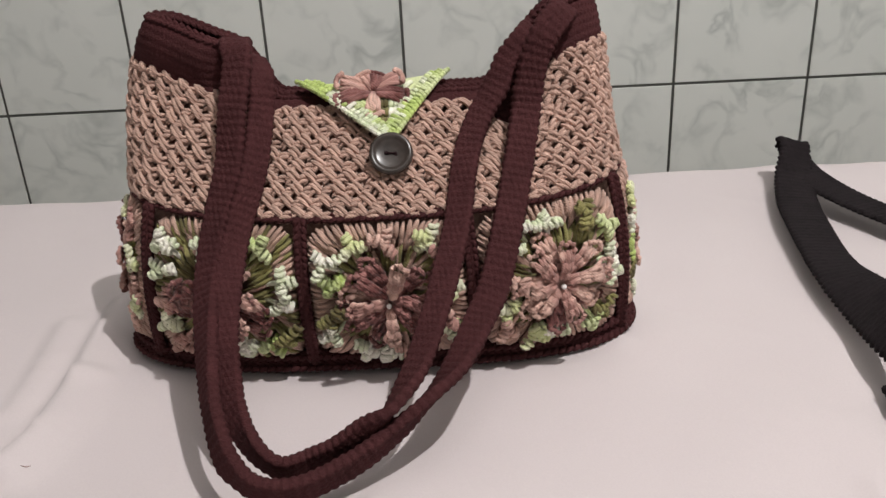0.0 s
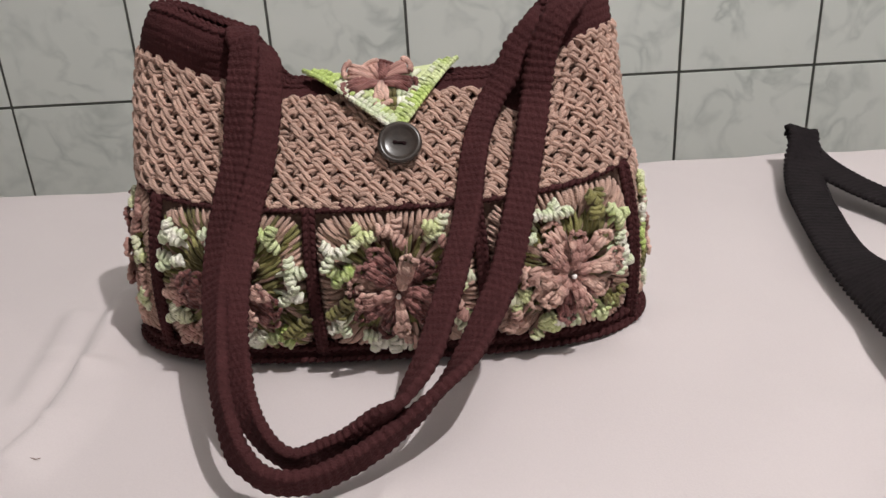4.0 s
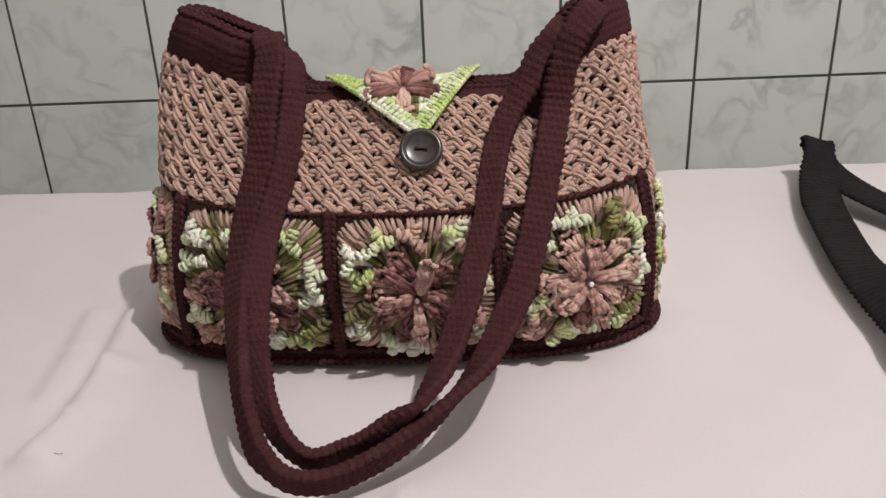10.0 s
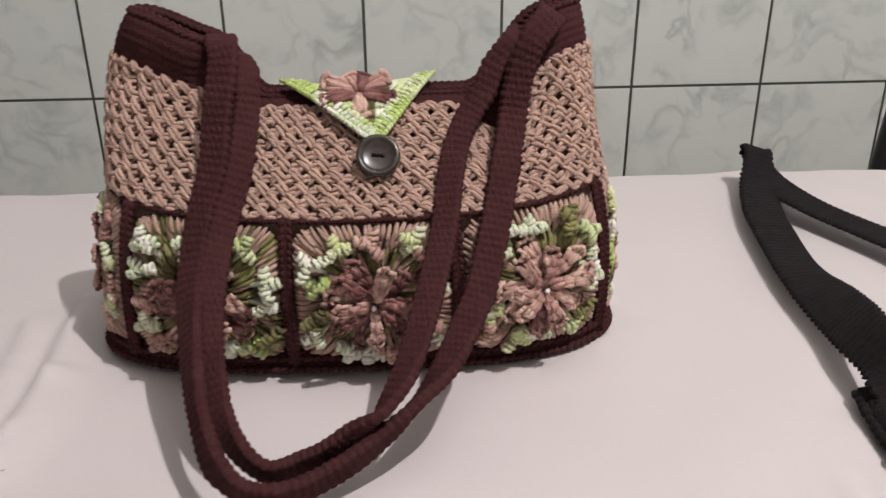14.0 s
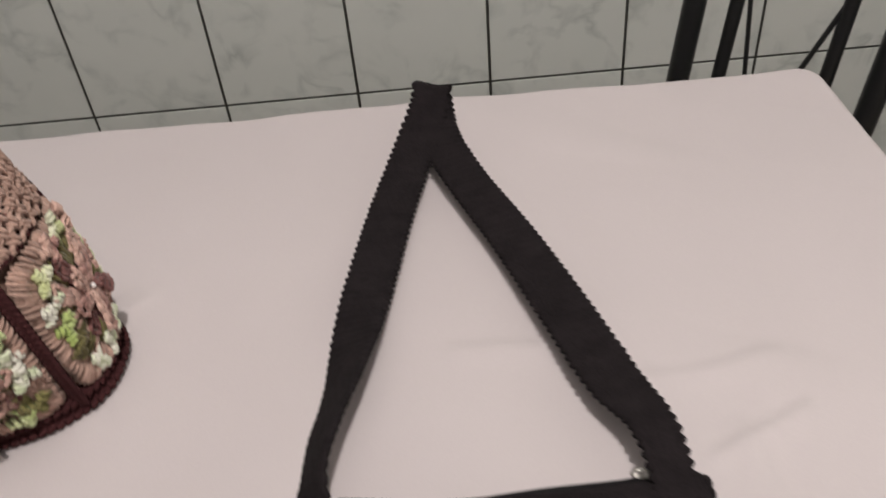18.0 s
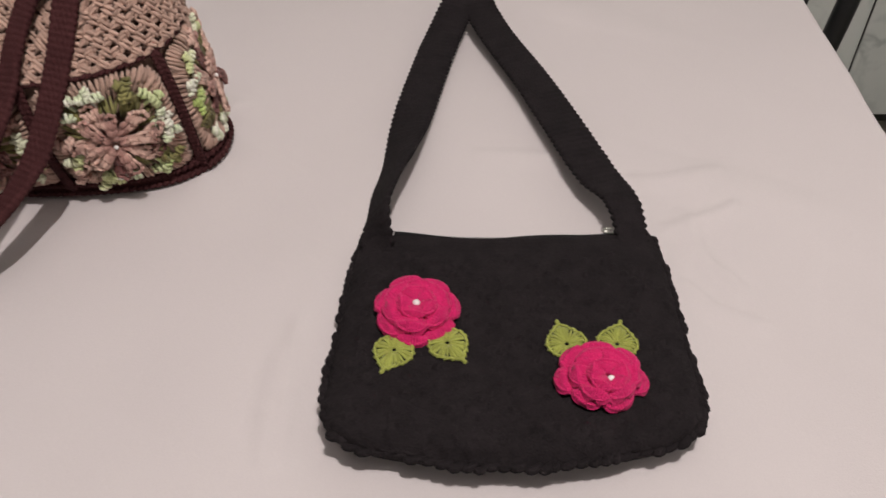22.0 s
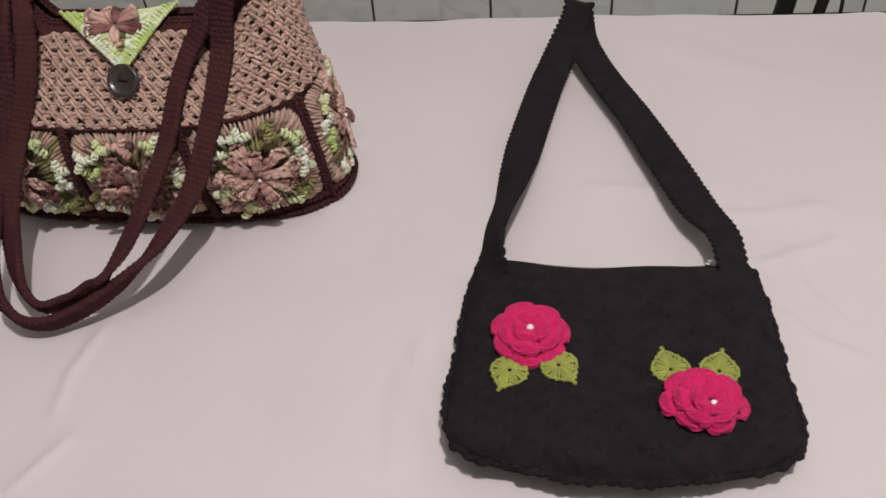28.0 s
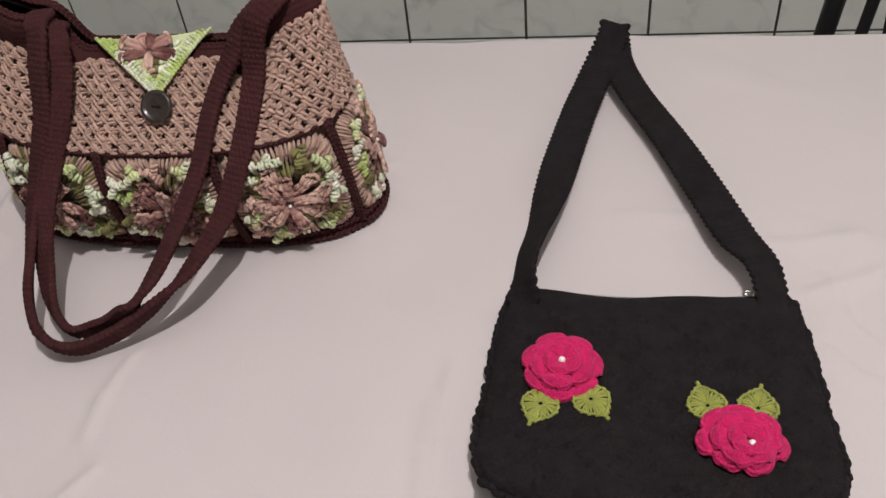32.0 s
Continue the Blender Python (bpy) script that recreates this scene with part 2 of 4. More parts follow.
PINK = material("dusty_pink_yarn", (0.72, 0.47, 0.39), 0.85, 0.12, 0.15, 50, 0.5, 1100, 0.15, 0.15, second=((0.45, 0.245, 0.21), 48), ply=330)
MAUVE = material("mauve_brown_yarn", (0.33, 0.155, 0.14), 0.85, 0.12, 0.22, 50, 0.5, 1100, 0.15, 0.18, second=((0.15, 0.055, 0.05), 70), ply=330)
OLIVE = material("olive_yarn", (0.15, 0.125, 0.055), 0.85, 0.12, 0.25, 60, 0.5, 1100, 0.12, 0.2, second=((0.24, 0.22, 0.085), 60), ply=330)
LIME = material("lime_green_yarn", (0.48, 0.59, 0.19), 0.85, 0.12, 0.2, 60, 0.5, 1100, 0.15, 0.14, second=((0.66, 0.72, 0.40), 55), ply=330)
MINT = material("mint_white_yarn", (0.90, 0.87, 0.76), 0.85, 0.12, 0.1, 60, 0.5, 1100, 0.15, 0.08, second=((0.68, 0.74, 0.50), 75), ply=330)
PALE = material("pale_lime_yarn", (0.66, 0.70, 0.36), 0.85, 0.12, 0.15, 60, 0.5, 1100, 0.15, 0.1, second=((0.80, 0.80, 0.60), 70), ply=330)
PEARL = material("white_pearl", (0.85, 0.80, 0.78), 0.18, 0.5, 0.03, 40)
HORN = material("dark_horn_button", (0.038, 0.029, 0.025), 0.26, 0.5, 0.35, 120)
BLACK = material("black_yarn", (0.0148, 0.0114, 0.0126), 0.92, 0.14, 0.45, 80, 1.0, 700)
ZIP = material("black_zip_tape", (0.014, 0.013, 0.014), 0.6, 0.12, 0.2, 90)
STEEL = material("nickel_zip_pull", (0.55, 0.53, 0.50), 0.3, 0.5, 0.1, 60, metal=1.0)
FUCHSIA = material("fuchsia_yarn", (0.58, 0.018, 0.125), 0.9, 0.12, 0.22, 160, 1.0, 750, 0.12)
LEAF = material("leaf_green_yarn", (0.31, 0.33, 0.072), 0.6, 0.12, 0.18, 90, 0.5, 1000, 0.15, 0.14)
IRON = material("black_painted_steel", (0.012, 0.012, 0.013), 0.38, 0.5, 0.2, 30)

# ---- the room ----
wall = tagged(part("wall_north", box(-1.95, 2.75, 0.0, 0.15, -0.15, 2.82), GROUT), "kitchen wall of marbled grey-white tiles with dark grout", "wall", kind="structure")
# these other walls and the ceiling are unseen, added to bounce the bulb's light
tagged(part("bounce_wall_south", box(-1.95, 2.75, -3.75, -3.6, -0.15, 2.82), BOUNCE_WHITE), "unseen plain white wall, added to bounce light", "wall", kind="structure")
tagged(part("bounce_wall_west", box(-2.1, -1.95, -3.75, 0.15, -0.15, 2.82), BOUNCE_WHITE), "unseen plain white wall, added to bounce light", "wall", kind="structure")
tagged(part("bounce_wall_east", box(2.75, 2.9, -3.75, 0.15, -0.15, 2.82), BOUNCE_WHITE), "unseen plain white wall, added to bounce light", "wall", kind="structure")
tagged(part("ceiling", box(-2.1, 2.9, -3.75, 0.15, 2.82, 2.97), BOUNCE_WHITE), "unseen plain white ceiling, added to bounce light", "ceiling", kind="structure")
# the floor's beige is paled so that it bounces more light upward
tagged(part("floor", box(-1.95, 2.75, -3.6, 0.0, -0.15, 0.0), FLOOR), "beige ceramic kitchen floor in shade, kept pale to bounce light", "floor", kind="structure")

# ---- the table and its cloth ----
X0, X1, Y0, Y1 = -0.45, 1.475, -1.62, -0.7655
table = thing("dining_table", "rectangular wooden dining table under a pinkish-white cloth", "table", ((X0 + X1) / 2, (Y0 + Y1) / 2, 0))
for ob in [part("tabletop", box(X0, X1, Y0, Y1, TOP - 0.03, TOP - 0.004, 0.006), WOOD, table)] + [
    part("leg", box(x - 0.03, x + 0.03, y - 0.03, y + 0.03, 0, TOP - 0.03, 0.004), WOOD, table) for x in (X0 + 0.1, X1 - 0.1) for y in (Y0 + 0.1, Y1 - 0.1)]:
    ob.matrix_parent_inverse = Matrix.Translation(-table.location)


# creases of the cloth: a line on the table, its height and its width
CREASES = (
    (((0.564, -1.200), (0.576, -1.163), (0.575, -1.108), (0.566, -1.005)), 0.0085, 0.0100),
    (((0.549, -1.140), (0.543, -1.088), (0.537, -1.030)), 0.0034, 0.0075),
    (((0.858, -1.000), (0.895, -1.055), (0.935, -1.095)), 0.0028, 0.0070),
    (((0.942, -0.995), (0.900, -1.053), (0.868, -1.082)), 0.0024, 0.0070),
    (((1.024, -1.235), (1.021, -1.296), (1.024, -1.345)), 0.0028, 0.0040),
    (((1.012, -1.265), (1.010, -1.310), (1.014, -1.345)), 0.0024, 0.0035),
    (((0.780, -1.235), (0.771, -1.278), (0.773, -1.312)), 0.0030, 0.0030),
    (((0.792, -1.335), (0.782, -1.352), (0.768, -1.374)), 0.0030, 0.0030),
    (((1.296, -1.135), (1.302, -1.185), (1.320, -1.212)), 0.0026, 0.0050),
    (((1.280, -1.204), (1.297, -1.229), (1.325, -1.243)), 0.0026, 0.0050),
    (((1.272, -1.150), (1.303, -1.139), (1.330, -1.126)), 0.0028, 0.0050),
    (((1.240, -1.092), (1.289, -1.093), (1.326, -1.083)), 0.0018, 0.0060),
    (((1.140, -1.058), (1.170, -1.060), (1.200, -1.062)), 0.0018, 0.0060),
)


def cloth_height(x, y):
    """Soft creases of the cloth on the flat table."""
    n = noise.noise
    h = 0.0030 * n((x * 5, y * 7, 1)) + 0.0022 * n((x * 16 + 3, y * 14, 2))
    h += 0.0036 * max(0.0, n((x * 9 + y * 14, y * 4 - x * 2, 5)) - 0.15)
    for line, tall, wide in CREASES:
        for (ax, ay), (bx, by) in zip(line, line[1:]):
            ux, uy = bx - ax, by - ay
            f = ((x - ax) * ux + (y - ay) * uy) / (ux * ux + uy * uy)
            if -0.2 < f < 1.2:
                d = ((x - ax) * uy - (y - ay) * ux) / math.hypot(ux, uy) + 0.0012 * n((x * 30, y * 30, 6))
                if abs(d) < 4 * wide:
                    h += tall * smooth(-0.2, 0.1, f) * smooth(1.2, 0.9, f) * (smooth(-0.6 * wide, 0.6 * wide, d) * smooth(4 * wide, 0.6 * wide, d))
    for cx, k in ((1.33, 0.5), (1.39, 0.7), (1.30, 0.9)):
        d = (x - cx) - k * (y + 1.15) * 0.55 + 0.01 * n((y * 8, cx, 4))
        h += 0.0012 * math.exp(-(d / 0.006) ** 2) * math.exp(-((y + 1.17) / 0.09) ** 2)
    return h


def cloth():
    """One sheet: flat over the top, rounded over the edge and hanging with shallow folds."""
    nx, ny, fall = 460, 220, 9
    rows = []
    us = np.r_[-np.arange(fall, 0, -1.0), np.linspace(0, nx, nx + 1), nx + np.arange(1, fall + 1)]
    vs = np.r_[-np.arange(fall, 0, -1.0), np.linspace(0, ny, ny + 1), ny + np.arange(1, fall + 1)]
    drop = lambda k: 0.0 if k <= 0 else (0.003, 0.008, 0.02, 0.05, 0.09, 0.13, 0.17, 0.21, 0.25)[int(k) - 1]
    out = lambda k: 0.0 if k <= 0 else (0.0035, 0.006, 0.007, 0.008, 0.010, 0.012, 0.013, 0.014, 0.015)[int(k) - 1]
    r = 0.015
    for v in vs:
        row = []
        for u in us:
            ku, kv = max(-u, u - nx, 0), max(-v, v - ny, 0)
            x = X0 + (X1 - X0) * min(max(u, 0), nx) / nx
            y = Y0 + (Y1 - Y0) * min(max(v, 0), ny) / ny
            # rounded corners of the table
            cx, cy = min(max(x, X0 + r), X1 - r), min(max(y, Y0 + r), Y1 - r)
            dx, dy = x - cx, y - cy
            if dx and dy:
                f = max(abs(dx), abs(dy)) / math.hypot(dx, dy)
                x, y = cx + dx * f, cy + dy * f
            k = max(ku, kv)
            z = TOP + cloth_height(x, y) * (k == 0) - drop(k)
            o = out(k) + (0.012 * noise.noise((x * 9, y * 9, 0.5)) * drop(k) / 0.25)
            if ku or kv:
                w = Vector((math.copysign(1, u - nx / 2) if ku else 0, math.copysign(1, v - ny / 2) if kv else 0))
                if dx and dy:
                    w = Vector((dx, dy))
                w.normalize()
                x, y = x + w.x * o, y + w.y * o
            row.append((x, y, z))
        rows.append(row)
    return Shape().grid(rows)


tagged(part("tablecloth", cloth(), CLOTH), "pinkish-white cotton tablecloth with faint creases, on the table", "tablecloth")


# ---- chair behind the table's corner ----
def metal_chair():
    chair = thing("metal_chair", "black steel chair with barred backrest, pushed in at the table", "chair", (1.494, -0.591, 0))
    u, back = Vector((0.82, -0.572, 0)), Vector((-0.572, -0.82, 0))
    mid = Vector((1.494, -0.591, 0.4))
    lean = Vector((0.085, -0.025, 1))

    def at(s, z, d=0.0):
        return mid + u * s + lean * (z - 0.4) + back * d - Vector((1.494, -0.591, 0))

    def bar(name, pts, r):
        sh = Shape()
        tube(sh, pts, r, 10, 0.98)
        part(name, sh, IRON, chair)

    for s in (-0.100, 0.107):
        bar("back_post", [at(s, z) for z in (0.0, 0.3, 0.6, 0.85, 0.925)], 0.0130)
    for s in (-0.055, 0.056):
        bar("back_bar", [at(s, z) for z in (0.47, 0.6, 0.8, 0.905)], 0.0078)
    bar("wire", [at(0.014, z) + u * (-0.17 * (z - 0.4)) for z in (0.47, 0.6, 0.8, 0.905)], 0.0026)
    bar("wire", [at(-0.050 + 0.30 * (z - 0.4), z) for z in (0.47, 0.6, 0.75, 0.90)], 0.0030)
    bar("top_rail", [at(s, 0.910) for s in (-0.118, -0.05, 0.05, 0.118)], 0.012)
    bar("lower_rail", [at(s, 0.47) for s in (-0.11, -0.05, 0.05, 0.11)], 0.010)
    for s in (-0.14, 0.14):
        bar("front_leg", [at(s, z, 0.33) - lean * (z - 0.4) + Vector((0, 0, z - 0.4)) for z in (0.0, 0.2, 0.44)], 0.011)
    o = at(0, 0.45, 0.17)
    seat = box(-0.17, 0.17, -0.18, 0.18, -0.012, 0.014, 0.008)
    bmesh.ops.transform(seat, matrix=Matrix.Translation((o.x, o.y, 0.452)) @ Matrix.Rotation(math.atan2(u.y, u.x), 4, "Z"), verts=seat.verts[:])
    part("seat", seat, IRON, chair)


metal_chair()

# ---- the flowered bag ----
BX = 0.777


def signed(c, e):
    return math.copysign(abs(c) ** e, c)


def rim_height(cx):
    inner, outer = (0.45, 0.66) if cx < 0 else (0.50, 0.82)
    return 0.911 + 0.034 * smooth(inner, outer, abs(cx)) + 0.018 * smooth(0.58, 1.0, abs(cx))


def seam_height(cx):
    return 0.856 + 0.010 * cx * cx


def band_height(cx):
    return 0.0072 + 0.0198 * smooth(0.42, 0.62, abs(cx))


def skin(th, v, lift=0.0):
    """The bag's outside: th goes round it (front at -90 degrees), v from the base (0) over the seam (1) to the rim (2)."""
    def raw(th, v):
        cx, sy = signed(math.cos(th), 0.62), signed(math.sin(th), 0.80)
        zs, zr = seam_height(cx), rim_height(cx)
        z = TOP + 0.004 + (zs - TOP - 0.004) * v if v <= 1 else zs + (zr - zs) * (v - 1)
        if v <= 1:
            a = 0.1578 - 0.0008 * v - (0.0105 if cx > 0 else 0.007) * v**3 + (0.009 * (1 - v) * smooth(0.0, 0.6, -cx))
            b = 0.057 + 0.016 * math.sin(math.pi * min(v, 1) * 0.75) - 0.002 * v
            yc = -1.053 - 0.004 * v
        else:
            f = v - 1
            # the side is drawn in on the right, and its upper corner stands out on the left
            a = 0.150 - 0.008 * f - (0.0035 * (1 - f) + 0.0050 * math.sin(math.pi * f) + 0.0115 * f**4 if cx > 0 else 0.018 * f**4)
            b = 0.0663 * (1 - f) ** 0.9 * (1 - 0.12 * f) + 0.007 * f + 0.008 * smooth(0.66, 0.98, f) * smooth(0.55, 0.74, abs(cx))
            yc = -1.057 + 0.004 * f + 0.004 * f * abs(cx) ** 2 - 0.016 * smooth(0.62, 1.0, f) * smooth(0.55, 0.74, -cx)
        return Vector((BX + a * cx, yc + b * sy, z))

    p = raw(th, v)
    if lift:
        e = 0.02
        n = (raw(th + e, v) - raw(th - e, v)).cross(raw(th, min(v + e, 2)) - raw(th, max(v - e, 0)))
        p = p + n.normalized() * lift
    return p


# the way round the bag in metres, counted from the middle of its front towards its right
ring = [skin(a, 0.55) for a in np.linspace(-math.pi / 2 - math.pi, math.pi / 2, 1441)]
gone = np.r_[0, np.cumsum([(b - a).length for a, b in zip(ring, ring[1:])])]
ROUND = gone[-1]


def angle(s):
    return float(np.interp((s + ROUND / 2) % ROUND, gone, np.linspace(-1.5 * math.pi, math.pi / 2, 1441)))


bag = thing("flowered_handbag", "tan crocheted shoulder bag with flowered squares, standing on the tablecloth", "handbag")

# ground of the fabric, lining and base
# the ground's colour carries the shade seen through the stitches
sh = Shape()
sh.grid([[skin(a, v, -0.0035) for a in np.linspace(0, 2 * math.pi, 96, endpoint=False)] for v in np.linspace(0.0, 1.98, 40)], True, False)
part("fabric", sh, TAN_DEEP, bag, "brown ground fabric, darkened for the shade between the stitches")
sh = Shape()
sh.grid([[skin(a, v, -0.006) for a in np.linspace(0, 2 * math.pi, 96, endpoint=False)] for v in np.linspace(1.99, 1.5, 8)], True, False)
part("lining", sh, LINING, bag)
sh = Shape()
rings = [[Vector((BX, -1.055, TOP + 0.003)) + (skin(a, 0.0) - Vector((BX, -1.055, TOP + 0.004))) * k for a in np.linspace(0, 2 * math.pi, 96, endpoint=False)] for k in (0.05, 0.5, 0.97)]
sh.grid(rings, True, True)
part("base", sh, BROWN, bag)


def ridge(name, path, r, label="", bead=0.0042):
    """A crocheted cord: a chain of short slanted stitches along a path of (point, normal)."""
    sh = Shape()
    pts = np.array([tuple(p) for p in path])
    tube(sh, path, r * 0.8, 8, 0.9)
    length = np.r_[0, np.cumsum(np.linalg.norm(np.diff(pts, axis=0), axis=1))]
    k = 0
    for s in np.arange(0, length[-1] - bead, bead):
        a = Vector([np.interp(s, length, pts[:, c]) for c in range(3)])
        b = Vector([np.interp(s + bead * 1.3, length, pts[:, c]) for c in range(3)])
        side = (b - a).cross(Vector((0, -0.6, 0.8))).normalized()
        for g in (-1, 1):
            tube(sh, arc(a + side * (r * 0.95 * g), b + side * (r * 0.2 * g), Vector((0, -r * 0.45, r * 0.45)), 4), r * 0.55, 5)
    return part(name, sh, BROWN, bag, label)


turns = np.linspace(0, 2 * math.pi, 160)
ridge("base_edging", [skin(a, 0.03, 0.003) for a in turns], 0.0040, "dark brown crocheted edging along the base", 0.005)
ridge("base_edging", [skin(a, 0.10, 0.001) for a in turns], 0.0036, "dark brown crocheted edging along the base", 0.005)
ridge("seam", [skin(a, 1.0, 0.0005) for a in turns], 0.0028, "dark brown seam cord between squares and weave")


def rim_band():
    """The dark ribbed band round the mouth, broad towards both ends."""
    sh, rows = Shape(), []
    for i, f in enumerate(np.linspace(0, 1, 33)):
        row = []
        for a in np.linspace(0, 2 * math.pi, 361)[:-1]:
            cx = signed(math.cos(a), 0.62)
            tall = band_height(cx) / (rim_height(cx) - seam_height(cx))
            rib = abs(math.sin(math.pi * f * band_height(cx) / 0.0042)) if band_height(cx) > 0.01 else 0.5
            grain = abs(math.sin(a * 52 + (i // 4) * 0.8))
            row.append(skin(a, 2 - tall * (1 - f), 0.0022 + 0.0007 * rib * (0.3 + 0.7 * grain)))
        rows.append(row)
    rows.append([skin(a, 2, -0.002) + Vector((0, 0, 0.001)) for a in np.linspace(0, 2 * math.pi, 361)[:-1]])
    return sh.grid(rows, True)


part("rim_band", rim_band(), BROWN, bag, "dark brown ribbed band round the mouth")
ridge("rim_cord", [skin(a, 2, 0.001) for a in turns], 0.0028)


def weave():
    """The upper fabric: crossed stitches, each a pair of thin strands slanting down over a pair that slants up behind it."""
    rnd = random.Random(4)
    sh = Shape()
    rows, cols = 9, int(ROUND / 0.0124)
    step = 1.0 / rows

    def at(k, f, lift):
        a = angle(k * ROUND / cols)
        cx = signed(math.cos(a), 0.62)
        top = 2 - band_height(cx) / (rim_height(cx) - seam_height(cx))
        return skin(a, 1.03 + (top - 1.01) * min(max(f, -0.04), 1.03), lift)

    for j in range(cols):
        for i in range(rows + 1):
            f0, c = (rows - i) * step, j + 0.47 * i + 0.10 * math.sin(i * 2.3)
            n = (at(c + 0.4, f0, 0.01) - at(c + 0.4, f0, 0)).normalized()
            slack = rnd.uniform(-0.10, 0.10)
            q = lambda: rnd.uniform(-0.07, 0.07)

            def strand(u0, v0, u1, v1, low, rise, r):
                a, b = at(c + u0 + q() + slack, f0 + (v0 + q()) * step, low), at(c + u1 + q() + slack, f0 + (v1 + q()) * step, low)
                tube(sh, arc(a, b, n * (rise + rnd.uniform(-0.0003, 0.0006)), 6), r * rnd.uniform(0.90, 1.12), 6, 0.6)

            for g in (-1, 1):
                # the pair in front, from high to low
                strand(-0.02 + 0.070 * g, 0.60 + 0.15 * g, 0.73 + 0.070 * g, -0.54 + 0.15 * g, 0.0008, 0.0032, 0.00136)
                # the pair behind it, from low to high
                strand(-0.06 + 0.06 * g, -0.50 - 0.15 * g, 0.56 + 0.06 * g, 0.44 - 0.15 * g, 0.0006, 0.0018, 0.00136)
                # loops along the top of the row
                strand(0.60 + 0.04 * g, -0.40 + 0.16 * g, 1.12, -0.12 + 0.17 * g, 0.0012, 0.0022, 0.00128)
    return sh


part("weave", weave(), TAN, bag, "tan basket-weave crochet of slanting strands", kind="stuff")


# ---- flowered squares of the lower half ----
def granny_square(middle, half, seed, rosy):
    """One crocheted square with a raised two-layer flower and little leaf knots, wrapped onto the bag."""
    rnd = random.Random(seed)
    tall = 0.84

    def at(p, q, h):
        h *= 1 - 0.50 * smooth(0.55, 0.97, abs(math.cos(angle(middle + p))))
        return skin(angle(middle + p), 0.54 + q / half * tall / 2, h)

    # rounds of posts: tan outside, olive within
    sh, inner = Shape(), Shape()
    posts = 11
    for side in range(4):
        for k in range(-posts, posts + 1):
            f = k / (posts + 0.5)
            for shape, r0, r1, lift in ((sh, 0.66, 1.02, 0.0014), (sh, 0.80, 1.04, 0.0026), (inner, 0.34, 0.70, 0.0030)):
                bow = 1 - 0.10 * abs(f) ** 4
                p0, p1 = (f * r0 * half * bow, r0 * half * bow), (f * r1 * half * bow, r1 * half * bow)
                for _ in range(side):
                    p0, p1 = (-p0[1], p0[0]), (-p1[1], p1[0])
                wild = 0.0026 if shape is inner else 0.0010
                j = lambda: rnd.uniform(-wild, wild)
                shape = (sh if rnd.random() < 0.28 else shape) if rosy > 0.4 or rnd.random() < 0.6 else inner
                a, b = at(p0[0] + j(), p0[1] + j(), lift), at(p1[0] + j(), p1[1] + j(), lift * 0.6)
                n = (at(*p1, 0.01) - at(*p1, 0)).normalized()
                tube(shape, arc(a, b, n * rnd.uniform(0.001, 0.003), 4), (0.00145 if shape is sh else 0.0015) * rnd.uniform(0.85, 1.15), 5, 0.6)
    square = part("crocheted_square", sh, TAN, bag, "tan crocheted square with a raised flower", "stuff")
    part("leaf_round", inner, OLIVE, square, "olive inner round of stitches", "stuff")

    spin = rnd.uniform(0, 0.7)

    def petal(a, r0, r1, h0, h1, mat, wide=0.0036):
        s = Shape()
        curl, twist = rnd.uniform(-0.003, 0.005), rnd.uniform(-0.4, 0.4)

        def place(f, g):
            b = a + twist * f
            r, w = r0 + (r1 - r0) * f, g * wide * (0.35 + 0.65 * f)
            return at(r * math.cos(b) - w * math.sin(b), r * math.sin(b) + w * math.cos(b), h0 + (h1 - h0) * max(f, 0.0) ** 0.7 + curl * f * f + 0.0016 * math.sin(math.pi * f) - 0.0010 * g * g)

        lanes = (-1, -0.5, 0, 0.5, 1)
        for g in lanes:
            for f in (0.0, 0.30, 0.60):
                j = lambda: rnd.uniform(-0.22, 0.22)
                tube(s, [place(f + 0.10 * j(), g + j()), place(f + 0.20, g + 0.1 + j()) + Vector((0, rnd.uniform(-0.0026, 0.0), rnd.uniform(-0.0004, 0.0014))), place(f + 0.40, g + j())], 0.00155 + rnd.uniform(-0.0002, 0.0003), 6, 0.55)
        # rounded tip: knobbly loops over the ends
        for b in np.linspace(-1.5, 1.5, 7):
            p = place(0.96 + 0.20 * math.cos(b) + rnd.uniform(-0.07, 0.07), 1.10 * math.sin(b))
            d = (place(1.06 + 0.16 * math.cos(b + 0.7), 1.15 * math.sin(b + 0.7)) - p) * rnd.uniform(0.45, 0.9)
            d += Vector((rnd.uniform(-1, 1), rnd.uniform(-0.8, 0.3), rnd.uniform(-1, 1))) * 0.0009
            tube(s, [p - d * 0.6, p + Vector((rnd.uniform(-0.0008, 0.0008), rnd.uniform(-0.0024, -0.0004), 0.0008)), p + d * 0.7], 0.0016 + rnd.uniform(-0.0002, 0.0003), 6, 0.6)
        part("petal", s, mat, square)

    for k in range(7):
        a = spin + 2 * math.pi * (k + 0.5) / 7
        petal(a, 0.004, 0.0265 + rnd.uniform(-0.003, 0.003), 0.006, 0.0085 + rnd.uniform(-0.002, 0.003), PINK if rnd.random() < rosy - 0.25 else MAUVE, 0.0044)
    for k in range(7):
        a = spin + 2 * math.pi * k / 7
        petal(a, 0.002, 0.0195 + rnd.uniform(-0.002, 0.004), 0.0085, 0.0150 + rnd.uniform(-0.003, 0.003), PINK if rnd.random() < rosy + 0.15 else MAUVE, 0.0038)
    s = Shape()
    blob(s, at(0, 0, 0.0125), 0.0017)
    part("bead", s, PEARL, square, "white pearl bead")

